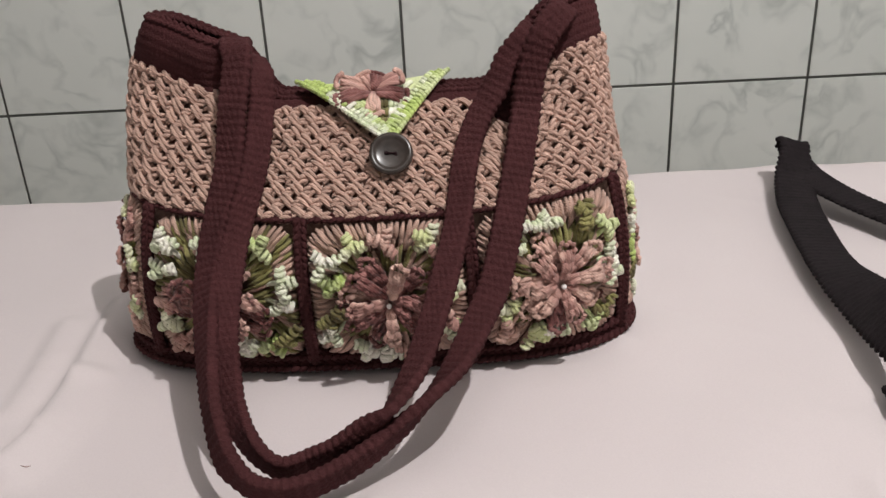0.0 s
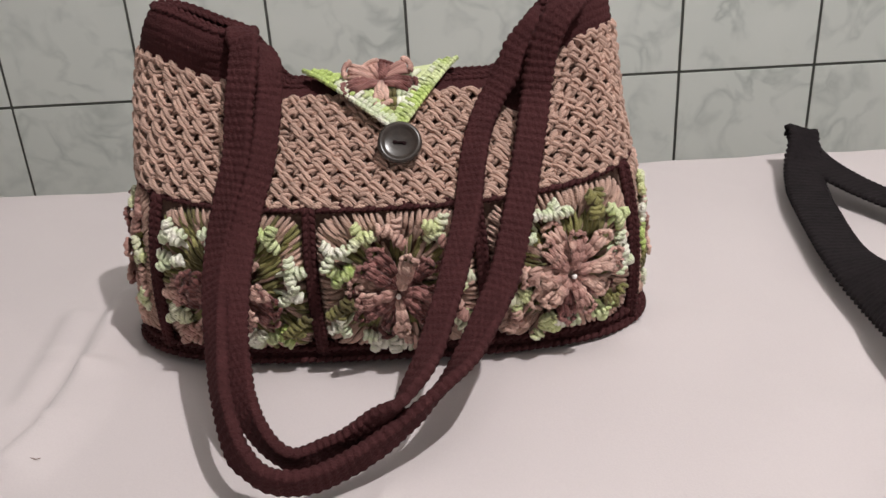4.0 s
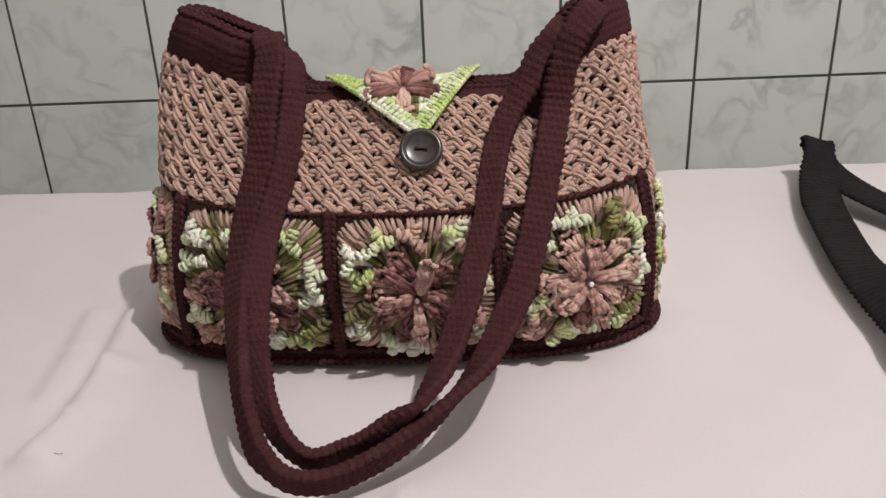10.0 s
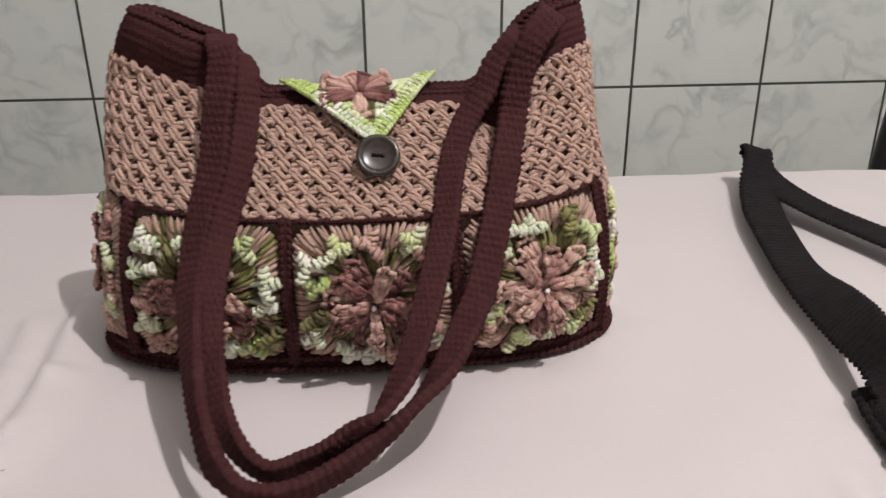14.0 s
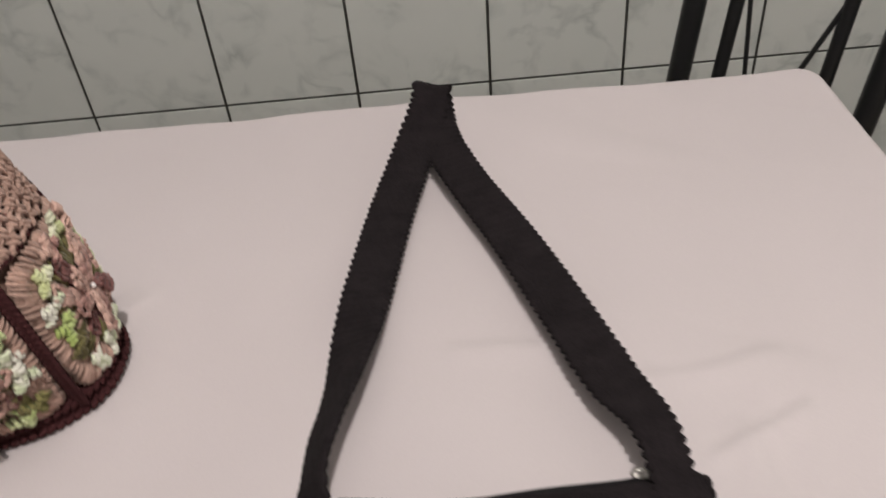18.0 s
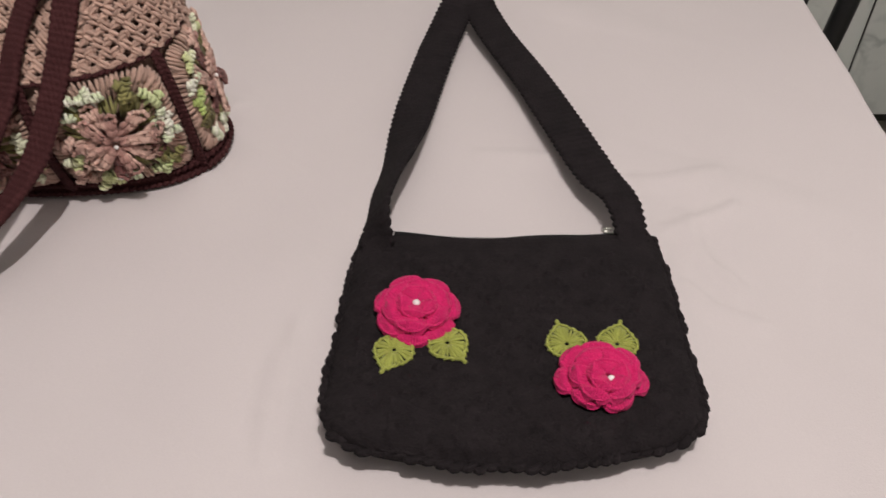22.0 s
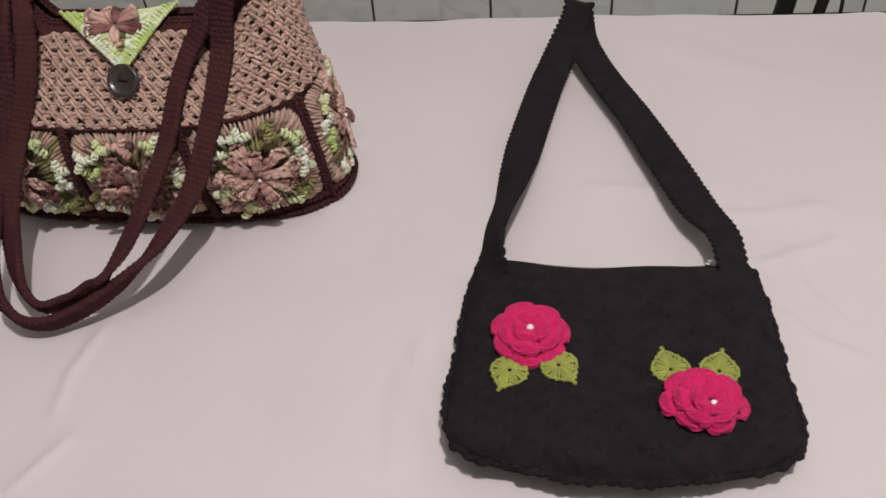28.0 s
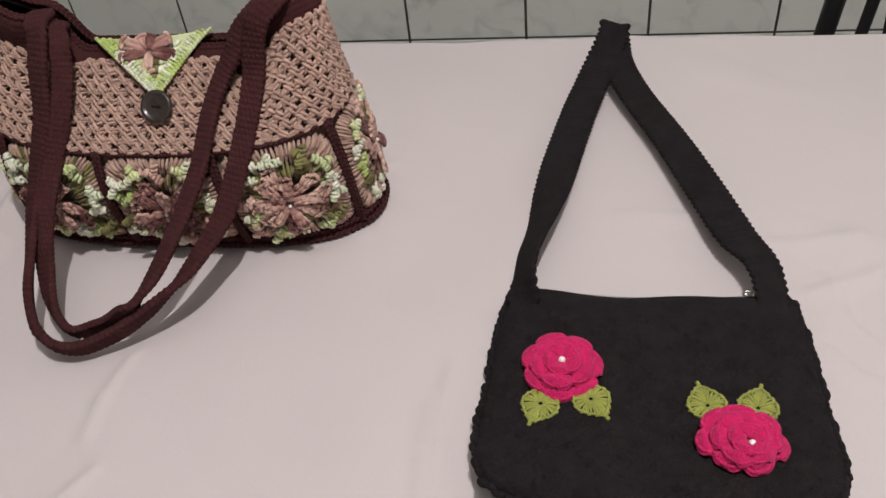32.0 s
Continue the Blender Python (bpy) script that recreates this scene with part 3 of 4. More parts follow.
    # leaf knots round the flower: two or three small loops of yarn each
    for k in range(14):
        a = spin + 0.3 + 2 * math.pi * k / 14 + rnd.uniform(-0.15, 0.15)
        r = min(half * 0.98, half * 0.80 / max(abs(math.cos(a)), abs(math.sin(a)), 0.75)) * rnd.uniform(0.86, 1.06)
        mat = (MINT, LIME, PINK, MINT, OLIVE, PALE, PINK, MINT, MINT, PALE)[(3 * k + seed) % 10]
        s = Shape()
        c = (r * math.cos(a), r * math.sin(a))
        rise = rnd.uniform(0.006, 0.011)
        tube(s, [at(c[0] * 0.72, c[1] * 0.72, 0.003), at(c[0] * 0.88, c[1] * 0.88, rise * 0.55), at(*c, rise)], 0.0016, 6, 0.8)
        for lobe in range(rnd.choice((3, 3, 4))):
            b = a + (lobe - 1.2) * 1.7 + rnd.uniform(-0.5, 0.5)
            reach, lump = rnd.uniform(0.0060, 0.0088), rnd.uniform(-0.0035, 0.0025)
            coil = []
            for g in np.linspace(0, 1, 19):
                turn, far = 5.2 * math.pi * g + 0.5 * math.sin(9 * g + lobe), 0.0012 + reach * g + rnd.uniform(-0.0006, 0.0006)
                girth = rnd.uniform(0.0017, 0.0026) * (0.75 + 0.5 * math.sin(math.pi * g))
                p = (c[0] + far * math.cos(b) - girth * math.cos(turn) * math.sin(b), c[1] + far * math.sin(b) + girth * math.cos(turn) * math.cos(b))
                coil.append(at(*p, max(0.002, rise + lump * g + girth * math.sin(turn))))
            tube(s, coil, 0.00150 * rnd.uniform(0.92, 1.1), 6, 0.9)
        part("leaf_knot", s, mat, square)


SQUARES = 8
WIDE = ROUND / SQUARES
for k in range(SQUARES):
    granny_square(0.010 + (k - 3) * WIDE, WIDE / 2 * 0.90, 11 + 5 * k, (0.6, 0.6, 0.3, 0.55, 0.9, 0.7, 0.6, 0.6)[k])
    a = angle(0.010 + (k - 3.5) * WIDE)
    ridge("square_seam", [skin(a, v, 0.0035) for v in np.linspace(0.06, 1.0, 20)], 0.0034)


# ---- flap with its button ----
def flap():
    left, right, tip = Vector((0.731, -1.057, 0.9170)), Vector((0.8225, -1.047, 0.9180)), Vector((0.787, -1.0965, 0.8885))
    crown = Vector((0.777, -1.050, 0.9140))
    rnd = random.Random(2)
    n = (right - left).cross(tip - left).normalized()
    n = n if n.z > 0 else -n

    def at(a, b, h=0.0):
        """a: from the left corner to the right one, b: from the top edge down to the tip."""
        top = left.lerp(right, a) + (crown - (left + right) / 2) * math.sin(math.pi * a)
        return top.lerp(tip, b) + n * (0.0024 + h + 0.0045 * (0.75 + 0.25 * math.sin(math.pi * a)) * math.sin(math.pi * b**0.6))

    def brim(b, depth):
        """How far in from a side a strip of that depth reaches."""
        return min(0.5, depth / (0.094 * (1 - b) + 0.001))

    sh = Shape()
    sh.grid([[at(a, b, 0.001) for a in np.linspace(0, 1, 17)] for b in np.linspace(0, 1, 11)])
    sh.grid([[at(a, b, -0.001) for a in np.linspace(0, 1, 17)] for b in np.linspace(0, 1, 11)])
    body = part("flap", sh, LIME, bag, "lime and cream triangular crocheted flap over the mouth")
    lime, cream, olive = Shape(), Shape(), Shape()
    for b in np.linspace(0.0, 0.97, 24):
        for d0, d1, side in ((0.0, 0.0058, 0), (0.0052, 0.0105, 0), (0.0, 0.0058, 1), (0.0052, 0.0105, 1)):
            a0, a1 = brim(b, d0), brim(b, d1)
            a0, a1 = (1 - a0, 1 - a1) if side else (a0, a1)
            pale = rnd.random() < ((0.10 if b < 0.30 else 0.85) if not side else (0.12 if d0 == 0 else 0.45))
            tube(cream if pale else lime, arc(at(a0, b + rnd.uniform(-0.01, 0.01), 0.0014), at(a1, b - 0.05, 0.0020), n * rnd.uniform(0.0012, 0.0026), 4), 0.00165, 6, 0.55)
        for side in (0, 1):
            tube(cream if (side == 0 and b > 0.35) else lime, arc(at(side, b, 0.0010), at(side, min(b + 0.05, 1), 0.0016) + (left - right) * (0.014 if side == 0 else -0.014), n * 0.0014, 4), 0.0018, 6, 0.5)
    for b in np.linspace(0.15, 0.80, 6):
        for a in np.linspace(0.22, 0.78, 9):
            pick = olive if abs(a - 0.48) < 0.16 and b > 0.4 else (cream if a > 0.5 else lime)
            tube(pick, arc(at(a, b, 0.001), at(0.5 + (a - 0.5) * 0.8, b + 0.11, 0.001), n * 0.0014, 4), 0.0019, 6, 0.7)
    part("lime_stitches", lime, LIME, body, "", "stuff")
    part("cream_stitches", cream, MINT, body, "", "stuff")
    part("olive_stitches", olive, OLIVE, body, "", "stuff")
    hub = Vector((0.777, -1.0675, 0.9125))
    ex = (right - left).normalized()
    n = Vector((0.0, -0.72, 0.69)).normalized()
    ey = n.cross(ex).normalized()
    for turn, long, pink in ((-90, 0.0165, 1), (-18, 0.0205, 0), (-164, 0.0210, 0), (24, 0.0190, 1), (158, 0.0200, 1), (64, 0.011, 0), (116, 0.011, 1)):
        a = math.radians(turn)
        way = ex * math.cos(a) + ey * math.sin(a)
        across = n.cross(way).normalized()
        s = Shape()
        for g in (-1, -0.5, 0, 0.5, 1):
            j = lambda: rnd.uniform(-0.0009, 0.0009)
            tube(s, [hub + way * (long * f) + across * (g * 0.0042 * (0.30 + 0.70 * f) + j()) + n * (0.0045 * math.sin(math.pi * f * 0.8) - 0.0010 * g * g + (0.0030 if pink else 0.0032) + j()) for f in (0.05, 0.30, 0.55, 0.75, 0.95)], 0.0017, 6, 0.7)
        for g in np.linspace(-1.4, 1.4, 6):
            p = hub + way * (long * (0.98 + 0.10 * math.cos(g))) + across * (math.sin(g) * 0.0042) + n * (0.0050 + 0.0010 * pink)
            tube(s, arc(p - across * 0.0013 - way * 0.001, p + across * 0.0013 - way * 0.001, (way + n) * 0.0012 + across * rnd.uniform(-0.0008, 0.0008), 4), 0.0018, 6, 0.6)
        part("petal", s, PINK if pink else MAUVE, body)
    # button: turned disc with raised rim and thread, two dark discs as shaded holes
    face = Vector((0.0, -0.80, 0.60)).normalized()
    sx = Vector((1, 0, 0))
    sy = face.cross(sx)
    c = Vector((0.7880, -1.1040, 0.8862))
    prof = [(1.1 * r, h) for r, h in [(0.0005, 0.0022), (0.0035, 0.0022), (0.0072, 0.0026), (0.0082, 0.0030), (0.0092, 0.0040), (0.0104, 0.0041), (0.0113, 0.0032), (0.0115, 0.0015), (0.0105, -0.0008), (0.0005, -0.0010)]]
    s = Shape()
    s.grid([[c + face * h + (sx * math.cos(t) + sy * math.sin(t)) * r for t in np.linspace(0, 2 * math.pi, 40, endpoint=False)] for r, h in prof], True, True)
    button = part("button", s, HORN, bag, "dark brown polished button with two holes")
    for g in (-1, 1):
        s = Shape()
        o = c + sx * (0.0026 * g) + face * 0.00225 - sy * (0.0004 * g)
        s.grid([[o + face * h + (sx * math.cos(t) + sy * math.sin(t)) * r for t in np.linspace(0, 2 * math.pi, 12, endpoint=False)] for r, h in ((0.0013, 0.0002), (0.0010, 0.0003), (0.0001, 0.0003))], True, True)
        part("dark_hole_disc", s, LINING, button)
    s = Shape()
    tube(s, [c + sx * (0.0026 * f) + face * (0.0029 - 0.0004 * f * f) for f in (-1, -0.4, 0.4, 1)], 0.0007, 6, 0.9)
    part("thread", s, LINING, button)


flap()

# ---- straps of the flowered bag ----
NEAR = [
    (0.7000, -1.064, 0.946, 0.95, -0.25, 0.1), (0.7025, -1.081, 0.9475, 0.95, -0.25, -0.15), (0.705, -1.091, 0.940, 0.95, -0.3, 0), (0.701, -1.103, 0.915, 0.93, -0.35, 0), (0.6975, -1.114, 0.887, 0.92, -0.4, 0),
    (0.690, -1.129, 0.860, 0.85, -0.5, 0), (0.6865, -1.150, 0.836, 0.75, -0.6, 0.1), (0.688, -1.169, 0.822, 0.65, -0.6, 0.25), (0.692, -1.191, 0.809, 0.55, -0.5, 0.5), (0.6985, -1.217, 0.797, 0.4, -0.3, 0.75),
    (0.7065, -1.236, 0.784, 0.25, 0.0, 0.9), (0.713, -1.242, 0.776, 0.1, -0.2, 0.95), (0.724, -1.246, 0.769, 0.0, -0.35, 0.95), (0.740, -1.246, 0.7675, -0.05, -0.4, 0.95), (0.755, -1.240, 0.769, 0.0, -0.4, 0.95),
    (0.771, -1.233, 0.774, 0.1, -0.35, 0.95), (0.787, -1.225, 0.782, 0.35, -0.25, 0.9), (0.802, -1.215, 0.791, 0.6, 0, 0.75), (0.819, -1.196, 0.801, 0.8, 0.05, 0.5), (0.835, -1.167, 0.816, 0.93, 0.1, 0.25),
    (0.8425, -1.154, 0.827, 0.97, 0.1, 0.1), (0.8515, -1.132, 0.851, 1, 0.1, 0.1), (0.859, -1.111, 0.876, 1, 0.1, 0.1), (0.8655, -1.093, 0.903, 1, 0.12, 0.05), (0.868, -1.089, 0.9175, 1, 0.15, 0),
    (0.872, -1.088, 0.935, 0.97, 0.2, -0.1), (0.879, -1.086, 0.949, 0.9, 0.2, -0.35), (0.888, -1.076, 0.957, 0.75, 0.2, -0.5), (0.891, -1.060, 0.957, 0.75, 0.2, -0.5),
]
FAR = [
    (0.707, -1.062, 0.936, 0.8, 0.5, -0.4), (0.711, -1.075, 0.938, 0.75, 0.5, -0.45), (0.7155, -1.083, 0.932, 0.75, 0.6, -0.2), (0.716, -1.089, 0.925, 0.75, 0.6, -0.1), (0.715, -1.095, 0.911, 0.75, 0.6, 0),
    (0.711, -1.114, 0.8835, 0.75, 0.6, 0), (0.7025, -1.131, 0.8575, 0.78, 0.6, 0), (0.699, -1.146, 0.842, 0.8, 0.5, 0.1), (0.698, -1.164, 0.826, 0.8, 0.4, 0.2), (0.6985, -1.180, 0.811, 0.78, 0.3, 0.3),
    (0.7015, -1.194, 0.797, 0.75, 0.2, 0.5), (0.7065, -1.208, 0.786, 0.6, 0.1, 0.7), (0.716, -1.222, 0.778, 0.35, -0.2, 0.9), (0.726, -1.230, 0.772, 0.1, -0.35, 0.95), (0.735, -1.231, 0.769, 0, -0.4, 0.95),
    (0.746, -1.2265, 0.770, -0.05, -0.4, 0.95), (0.757, -1.2255, 0.774, 0.1, -0.4, 0.95), (0.768, -1.2255, 0.781, 0.25, -0.3, 0.95), (0.779, -1.226, 0.789, 0.45, -0.1, 0.85), (0.789, -1.222, 0.798, 0.6, -0.2, 0.7),
    (0.800, -1.206, 0.809, 0.8, -0.3, 0.4), (0.810, -1.180, 0.825, 0.85, -0.4, 0.2), (0.8155, -1.163, 0.836, 0.88, -0.4, 0.1), (0.8235, -1.136, 0.855, 0.88, -0.4, 0.1), (0.8285, -1.113, 0.877, 0.88, -0.4, 0.1),
    (0.833, -1.099, 0.890, 0.9, -0.35, 0.1), (0.8405, -1.088, 0.904, 0.9, -0.3, 0.1), (0.8495, -1.083, 0.917, 0.9, -0.25, 0.1), (0.8575, -1.079, 0.932, 0.85, -0.2, -0.2), (0.8680, -1.074, 0.943, 0.75, 0, -0.5), (0.875, -1.060, 0.946, 0.75, 0, -0.5),
]
part("strap", ribbon(NEAR, 0.0172, 0.0052, relief=0.0012), BROWN, bag, "dark brown ribbed crocheted strap hanging to the table")
part("strap", ribbon(FAR, 0.0156, 0.0050, relief=0.0010), BROWN, bag, "dark brown crocheted strap folded down beside its pair")

# ---- the black bag, lying flat ----
purse = thing("black_handbag", "black crocheted shoulder bag with fuchsia flowers, lying on the tablecloth", "handbag")
PX, PY0, PTALL = 1.1562, -1.3620, 0.1925


def purse_half(v):
    """Half its width at v, from the rounded foot (0) to the mouth (1)."""
    w = 0.1002 + 0.0082 * (1 - v) ** 0.5 + 0.0028 * math.sin(math.pi * v) ** 0.8
    if v < 0.28:
        w *= 0.63 + 0.37 * (1 - (1 - v / 0.28) ** 2.5) ** (1 / 2.5)
    return w


def purse_at(k, v, top=True, extra=0.0):
    """k: -1 to 1 across; v: 0 to 1 up the bag; the upper face bulges softly."""
    x = PX + k * purse_half(v) + 0.002 - 0.0065 * (1 - v)
    y = PY0 + PTALL * v - 0.007 * v**6 * (1 - k * k) + 0.010 * (1 - v) ** 4 * k * k
    edge = max(0.0, 1 - abs(k) ** 5) ** 0.5 * max(0.0, 1 - abs(2 * v - 1) ** 7) ** 0.5
    h = 0.0115 + 0.0170 * smooth(0.55, 0.0, v) - 0.0062 * smooth(0.075, 0.0, v) ** 1.6 - 0.0022 * smooth(0.94, 1.0, abs(k)) ** 1.6 * smooth(0.9, 0.5, v) + (0.0115 - 0.0085 * smooth(0.5, 0.0, v)) * edge + 0.0012 * noise.noise((x * 18, y * 18, 7)) if top else 0.0085 + 0.0150 * smooth(0.55, 0.0, v) - (0.0065 + 0.0150 * smooth(0.55, 0.0, v)) * edge
    return Vector((x, y, TOP + h + extra))


def purse_body():
    sh, nx, ny = Shape(), 150, 116
    rows = []
    for i in range(ny + 1):
        v = i / ny
        row = []
        for j in range(nx + 1):
            k = 2 * j / nx - 1
            a = v * PTALL / 0.0052
            b = k * purse_half(v) / 0.0048 + 0.5 * (int(a) % 2)
            fine = 0.00035 * abs(math.sin(math.pi * a)) * (0.3 + 0.7 * abs(math.sin(math.pi * b)))
            p, q = k * purse_half(v) / 0.0125, v * PTALL / 0.0125
            wide = math.sin(math.pi * (p + q)) ** 2 * math.sin(math.pi * (p - q)) ** 2
            bump = fine + 0.0034 * wide * (0.5 + noise.noise((p, q, 1))) * (1 - smooth(0.80, 0.92, v))
            row.append(purse_at(k, v, True, bump))
        rows.append(row)
    sh.grid(rows)
    low = [[purse_at(2 * j / 40 - 1, i / 30, False) for j in range(41)] for i in range(31)]
    sh.grid([r[::-1] for r in low])
    rim = lambda t: [(-1 + 2 * f, 0.0) for f in np.linspace(0, 1, t)] + [(1.0, f) for f in np.linspace(0, 1, t)] + [(1 - 2 * f, 1.0) for f in np.linspace(0, 1, t)] + [(-1.0, 1 - f) for f in np.linspace(0, 1, t)]
    sh.grid([[purse_at(k, v, False) for k, v in rim(40)], [purse_at(k, v, True) for k, v in rim(40)]], True)
    return sh


part("body", purse_body(), BLACK, purse, "black bobble-stitch crocheted body")

# scalloped join round both sides and the foot
brink = lambda k, v: purse_at(k, v).lerp(purse_at(k, v, False), 0.6)
path = [brink(-1, v) for v in np.linspace(0.99, 0, 120)] + [brink(k, 0) for k in np.linspace(-0.98, 0.98, 120)] + [brink(1, v) for v in np.linspace(0, 0.99, 120)]
run = np.r_[0, np.cumsum([(b - a).length for a, b in zip(path, path[1:])])]
sh, rnd, s, heart = Shape(), random.Random(3), 0.0, Vector((PX, PY0 + 0.08, TOP))
while s < run[-1] - 0.004:
    step = rnd.uniform(0.0046, 0.0092)
    p, q = (Vector([np.interp(d, run, [v[c] for v in path]) for c in range(3)]) for d in (s, s + step * 1.25))
    out = ((p + q) / 2 - heart)
    out = Vector((out.x, out.y, 0)).normalized()
    size = rnd.uniform(0.0019, 0.0034)
    tube(sh, arc(p + out * 0.0006 - Vector((0, 0, 0.0010)), q - out * 0.0014 + Vector((0, 0, 0.0004)), out * rnd.uniform(0.0004, 0.0034), 6), size, 8, 0.55)
    s += step
part("edging", sh, BLACK, purse, "black scalloped crocheted edging")

# zip along the mouth
sh = Shape()
sh.grid([[purse_at(k, 1.0, True, 0.0012) + Vector((0, d, 0.0015 * math.sin(k * 6))) for k in np.linspace(-0.80, 0.93, 60)] for d in (-0.0035, -0.001, 0.0015, 0.003)])
zipper = part("zip_tape", sh, ZIP, purse, "black zip along the mouth")
sh = Shape()
for k in np.linspace(-0.78, 0.86, 110):
    p = purse_at(k, 1.0, True, 0.0022)
    tube(sh, [p + Vector((0, -0.0012, 0)), p + Vector((0, 0.0, 0.0003)), p + Vector((0, 0.0016, 0))], 0.00055, 5, 0.8)
part("zip_teeth", sh, ZIP, zipper)
slide = box(-0.0035, 0.0035, -0.0022, 0.0022, 0, 0.0026, 0.0007)
bmesh.ops.transform(slide, matrix=Matrix.Translation(purse_at(0.765, 1.0, True, 0.0026)), verts=slide.verts[:])
part("zip_slider", slide, STEEL, zipper, "small nickel zip slider")
sh = Shape()
c = purse_at(0.70, 1.0, True, 0.0042) + Vector((0, 0.0022, 0))
tube(sh, [c + Vector((0.0042 * math.cos(a), 0.0026 * math.sin(a), 0.0006 * math.sin(2 * a))) for a in np.linspace(0, 2 * math.pi, 13)], 0.0007, 6, 0.95)
tube(sh, [c + Vector((-0.001 + 0.0024 * math.cos(a), 0.0016 * math.sin(a), 0.001)) for a in np.linspace(0, 2 * math.pi, 11)], 0.0006, 6, 0.95)
part("zip_pull", sh, STEEL, zipper, "small nickel zip pull")

# strap: up one side, folded over at its top, down the other
STRAP = [
    (1.068, -1.200, 0.762, 0.9, 0.2, 0.25, 0.60), (1.0675, -1.174, 0.781, 0.56, 0.1, 0.80, 0.82), (1.0715, -1.140, 0.781, 0.62, 0, 0.76, 0.94), (1.0795, -1.098, 0.774, 0.74, -0.1, 0.64, 0.95),
    (1.0900, -1.020, 0.7655, 1, -0.22, 0.05, 0.92), (1.1050, -0.940, 0.7645, 1, -0.22, 0, 0.93), (1.1155, -0.895, 0.765, 1, -0.2, 0, 0.93), (1.128, -0.855, 0.771, 1, -0.1, -0.1, 0.92),
    (1.138, -0.829, 0.782, 1, 0, -0.3, 0.86), (1.141, -0.815, 0.791, 1, 0, -0.33, 0.84), (1.143, -0.806, 0.786, 1, 0.05, -0.35, 0.84), (1.143, -0.816, 0.778, 1, 0.15, -0.2, 0.86),
    (1.1445, -0.852, 0.770, 1, 0.25, 0, 0.92), (1.1605, -0.903, 0.7650, 1, 0.30, 0, 0.91), (1.1875, -0.978, 0.7655, 1, 0.32, 0, 0.93), (1.2085, -1.045, 0.7660, 1, 0.32, 0, 0.95),
    (1.2275, -1.110, 0.7675, 1, 0.32, -0.03, 0.92), (1.2410, -1.150, 0.773, 1, 0.25, -0.1, 0.72), (1.2440, -1.197, 0.765, 1, 0.1, -0.1, 0.62),
]
part("strap", ribbon(STRAP, 0.0345, 0.0042, row=0.0062, relief=0.0006, scallop=0.0028), BLACK, purse, "broad black crocheted strap folded at its top")


# ---- fuchsia flowers and leaves ----
def on_purse(x, y, lift):
    """The point that lies lift metres above the purse's upper face."""
    v = (y - PY0) / PTALL
    return Vector((x, y, purse_at((x - PX) / purse_half(v), v).z + lift))


def petal_mesh(name, long, wide, cup, thick=0.0036):
    """One ribbed, rounded petal: its foot at the origin, pointing along y, its brim curling down."""
    sh, rows, cols = Shape(), [], 40
    for i in range(21):
        f = i / 20
        ring = []
        w = wide * (0.40 + 0.60 * smooth(0.0, 0.6, f) if f < 0.6 else max(0.05, 1 - ((f - 0.6) / 0.4) ** 2.4) ** 0.42)
        for face in (1, -1):
            for j in range(cols + 1):
                k = face * (1 - 2 * j / cols)
                rib = 0.00062 * math.cos(k * w / wide * 40) * smooth(0.05, 0.5, f) + 0.0008 * math.exp(-(((f - 0.80) / 0.06) ** 2)) - 0.0006 * math.exp(-(((f - 0.64) / 0.05) ** 2))
                z = cup * (1 - (1 - f) ** 2.2) - 0.0034 * smooth(0.72, 1.0, f) - 0.0030 * abs(k) ** 2.5 * smooth(0.1, 0.6, f) + 0.0008 * math.sin(k * 2.5 + long * 900) * f
                ring.append((k * w, long * f, z + face * (thick / 2 * max(0.15, 1 - abs(k) ** 4) + (rib if face > 0 else 0))))
        rows.append(ring)
    sh.grid(rows, True, True)
    # row of stitch heads along the rounded brim
    for b in np.linspace(-1.5, 1.5, 19):
        f = 0.55 + 0.42 * math.cos(b)
        x = 0.94 * math.sin(b)
        z = cup * (1 - (1 - f) ** 2.2) - 0.0034 * smooth(0.72, 1.0, f) - 0.0030 * abs(x) ** 2.5 * smooth(0.1, 0.6, f)
        blob(sh, (wide * x, long * f, z + 0.0005), 0.00115, sides=6, rings=4)
    return sh.mesh(name)


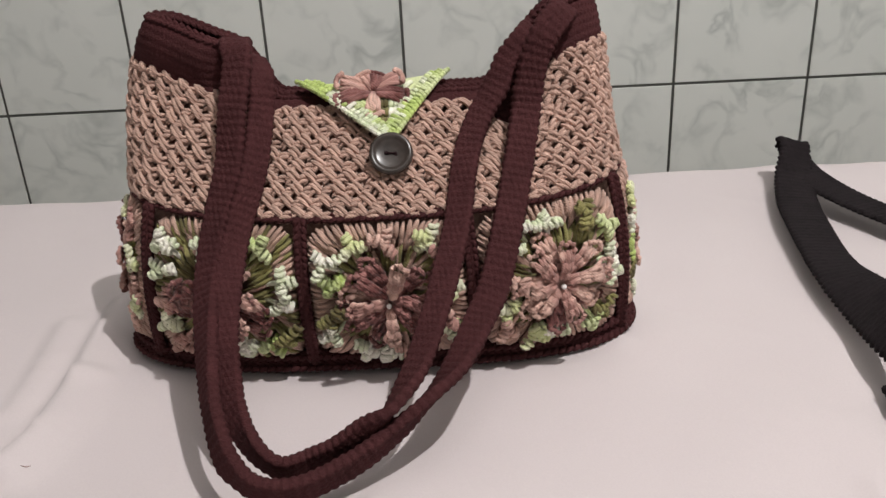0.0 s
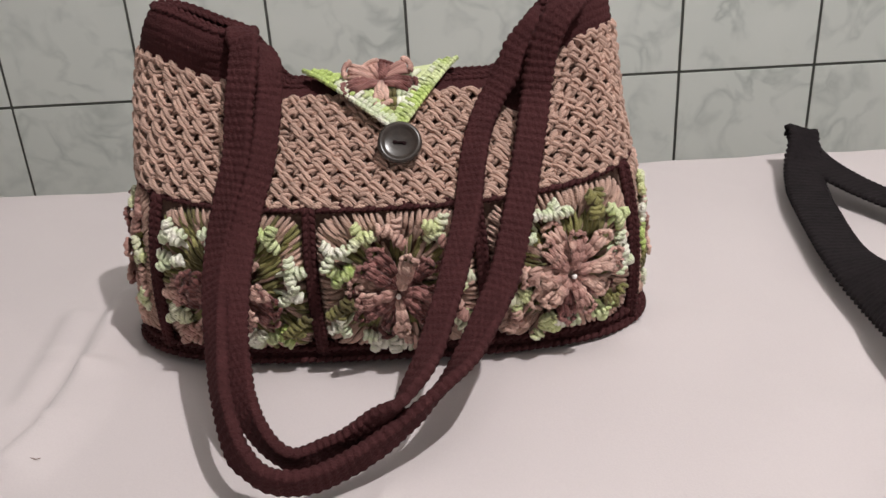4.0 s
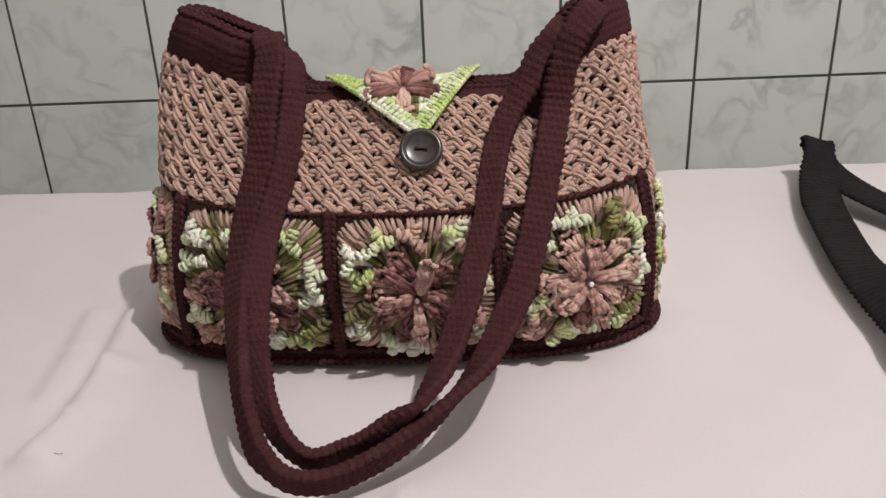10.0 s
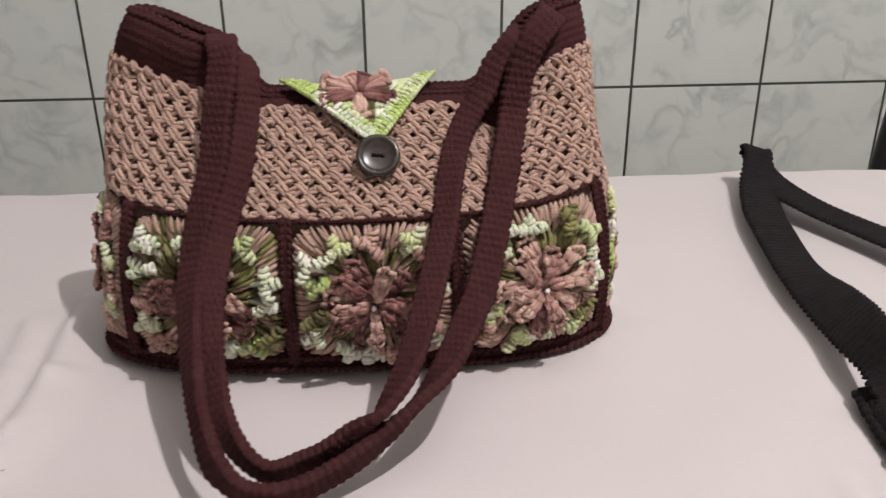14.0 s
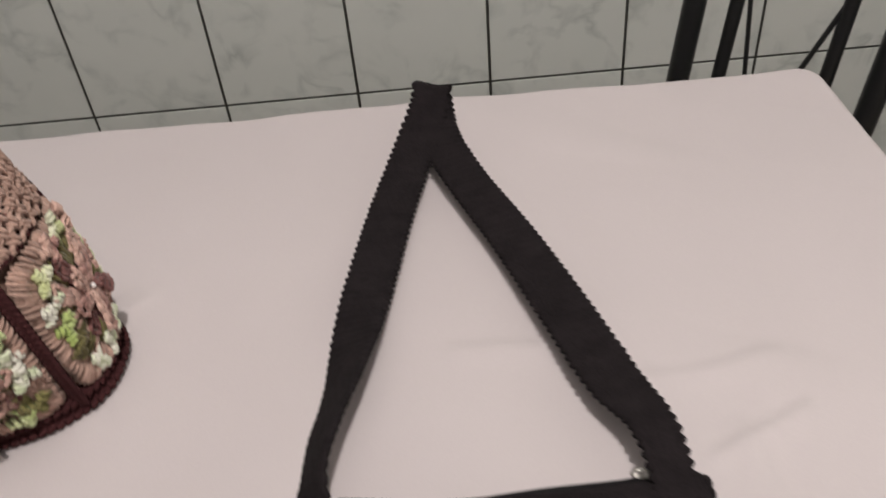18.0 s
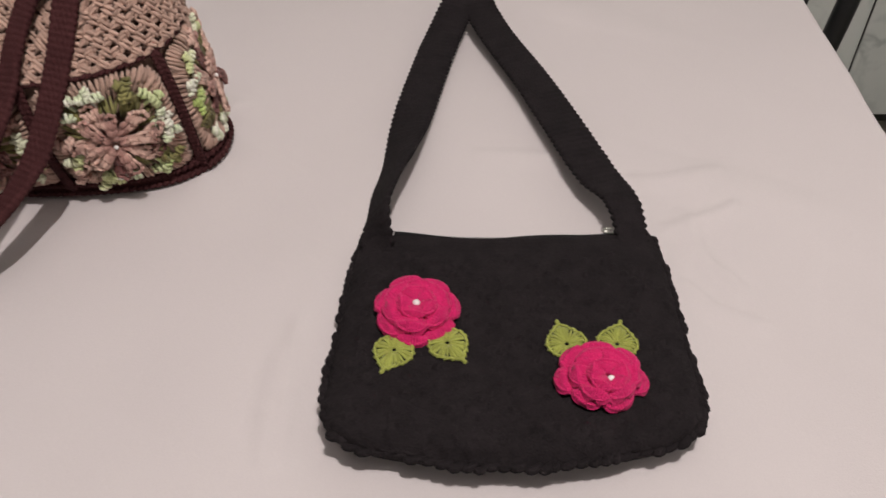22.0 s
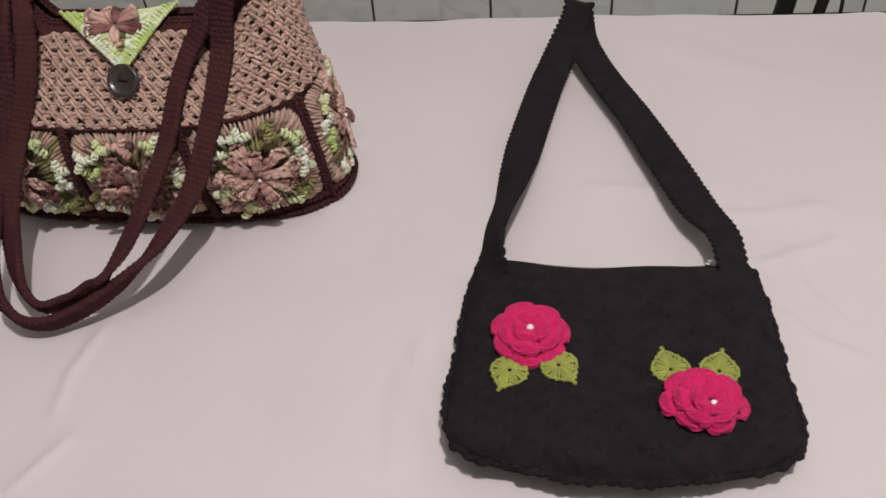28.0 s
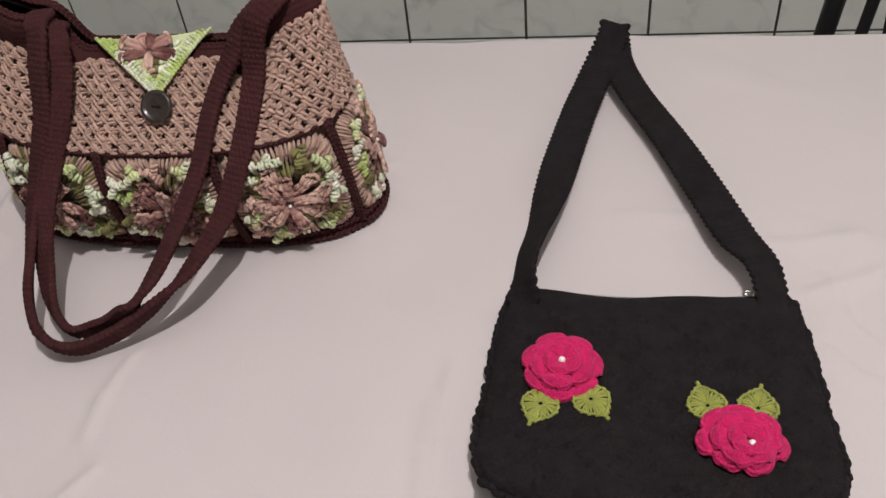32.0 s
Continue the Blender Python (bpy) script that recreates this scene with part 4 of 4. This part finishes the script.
def flower(c, spin, tilt, seed, off=(0, 0), size=(1, 1)):
    """Three layers of petals round a pearl."""
    rnd = random.Random(seed)
    sh = Shape()
    base = Matrix.Translation(c) @ Matrix.Rotation(tilt[0], 4, "X") @ Matrix.Rotation(tilt[1], 4, "Y") @ Matrix.Diagonal((*size, 1, 1))
    sh.grid([[base @ Vector((r * math.cos(t), r * math.sin(t), z)) for t in np.linspace(0, 2 * math.pi, 24, endpoint=False)] for r, z in ((0.019, -0.004), (0.019, 0.0015), (0.010, 0.0042), (0.004, 0.0054), (0.0005, 0.0054))], True, True)
    bloom = part("flower", sh, FUCHSIA, purse, "fuchsia crocheted flower of three petal layers with a pearl")
    for layer, (count, foot, z, rise) in enumerate(((7, 0.0080, 0.0005, -0.02), (6, 0.0044, 0.0052, 0.03), (5, 0.0018, 0.0094, 0.08))):
        for k in range(count):
            a = spin + 2 * math.pi * (k + 0.5 * layer) / count + rnd.uniform(-0.08, 0.08)
            ob = part("petal", PETALS[layer], FUCHSIA, bloom)
            lean = Matrix.Translation((off[0] * 0.35 * layer, off[1] * 0.35 * layer, 0))
            ob.matrix_basis = base @ lean @ Matrix.Rotation(a, 4, "Z") @ Matrix.Translation((0, foot, z)) @ Matrix.Rotation(rise + rnd.uniform(-0.06, 0.06), 4, "X") @ Matrix.Diagonal((1 + rnd.uniform(-0.06, 0.06), 1 + rnd.uniform(-0.05, 0.05), 1, 1))
    s = Shape()
    blob(s, base @ Vector((*off, 0.0115)), 0.0025, sides=12, rings=8)
    part("bead", s, PEARL, bloom, "white pearl bead")


PETALS = [petal_mesh("petal", 0.0196, 0.0108, 0.0030), petal_mesh("petal", 0.0168, 0.0104, 0.0034), petal_mesh("petal", 0.0108, 0.0074, 0.0034)]
flower(on_purse(1.0970, -1.2545, 0.0058), 0.35, (0.02, 0.02), 5, (-0.0005, -0.004))
flower(on_purse(1.2025, -1.3100, 0.0058), 0.0, (-0.04, 0.03), 8, (0.003, -0.014), (0.98, 0.86))


def leaf(c, way, long=0.0255, wide=0.0125):
    """A pointed crocheted leaf: spokes from an eye in its middle, and a chain round its edge."""
    w = Vector((math.cos(way), math.sin(way), 0))
    a = Vector((-w.y, w.x, 0))
    c = Vector(c)

    def outline(t):
        x = math.cos(t)
        y = math.sin(t) * (1 - 0.42 * max(0, x) ** 1.5)
        return c + w * (long / 2 * (x + 0.10 * max(0, x) ** 6)) + a * (wide * y)

    sh = Shape()
    turn = np.linspace(0, 2 * math.pi, 38, endpoint=False)
    eye = c - w * (0.002)
    for i, t in enumerate(turn):
        f0 = 0.16 + 0.05 * math.sin(i * 2.1)
        tube(sh, arc(eye + (outline(t) - eye) * f0 + Vector((0, 0, 0.0004)), eye + (outline(t + 0.05 * math.sin(i * 1.7)) - eye) * 0.93 + Vector((0, 0, 0.0006)), Vector((0, 0, 0.0012 + 0.0004 * math.sin(i * 3.3))), 5), 0.00092, 6, 0.75)
    tube(sh, [eye + (outline(t) - eye) * 0.17 + Vector((0, 0, 0.0008)) for t in np.linspace(0, 2 * math.pi, 17)], 0.0009, 6, 0.95)
    body = part("leaf", sh, LEAF, purse, "pale olive-green crocheted leaf")
    s = Shape()
    for i, t in enumerate(turn):
        p, q = outline(t), outline(t + 2 * math.pi / 38 * 1.4)
        tube(s, arc(p + (eye - p) * (0.05 * math.sin(i * 2.7)) + Vector((0, 0, 0.0006)), q + (eye - q) * 0.10 + Vector((0, 0, 0.0012)), Vector((0, 0, 0.0006)), 4), 0.00105, 5, 0.6)
    tip = outline(0)
    for d in (0.0, 0.002):
        blob(s, tip + w * d + Vector((0, 0, 0.001)), 0.0017, sides=6, rings=4)
    part("chain_edge", s, LEAF, body)


for x, y, way in ((1.083, -1.2865, -1.95), (1.1165, -1.2815, -0.95), (1.1868, -1.2795, 1.82), (1.2180, -1.2795, 1.33)):
    leaf(on_purse(x, y, 0.0014), way)

# a short thread lying on the cloth
sh = Shape()
tube(sh, [(0.581, -1.192, TOP + 0.0042), (0.5825, -1.196, TOP + 0.0040), (0.586, -1.199, TOP + 0.0040), (0.5895, -1.2005, TOP + 0.0040), (0.592, -1.200, TOP + 0.0042)], 0.00022, 5, 0.9)
tagged(part("loose_thread", sh, TAN_DEEP), "short curved brown thread lying on the tablecloth", "thread")

# ---- wall tiles: one mesh, laid tile by tile ----
TW, TH, ROW = 0.25, 0.322, 0.339
tile = box(-TW / 2 + 0.0026, TW / 2 - 0.0026, -0.0028, 0.004, -TH / 2 + 0.0026, TH / 2 - 0.0026, 0.0011, 2)
tile_mesh = bpy.data.meshes.new("tile")
tile.to_mesh(tile_mesh)
tile.free()
tile_mesh.materials.append(TILE)
for i in range(-7, 11):
    for j in range(-1, 7):
        ob = new("tile", tile_mesh)
        ob.parent = wall
        ob.location = (TW * (i + 0.5), 0.0, ROW + TH * (j + 0.5))
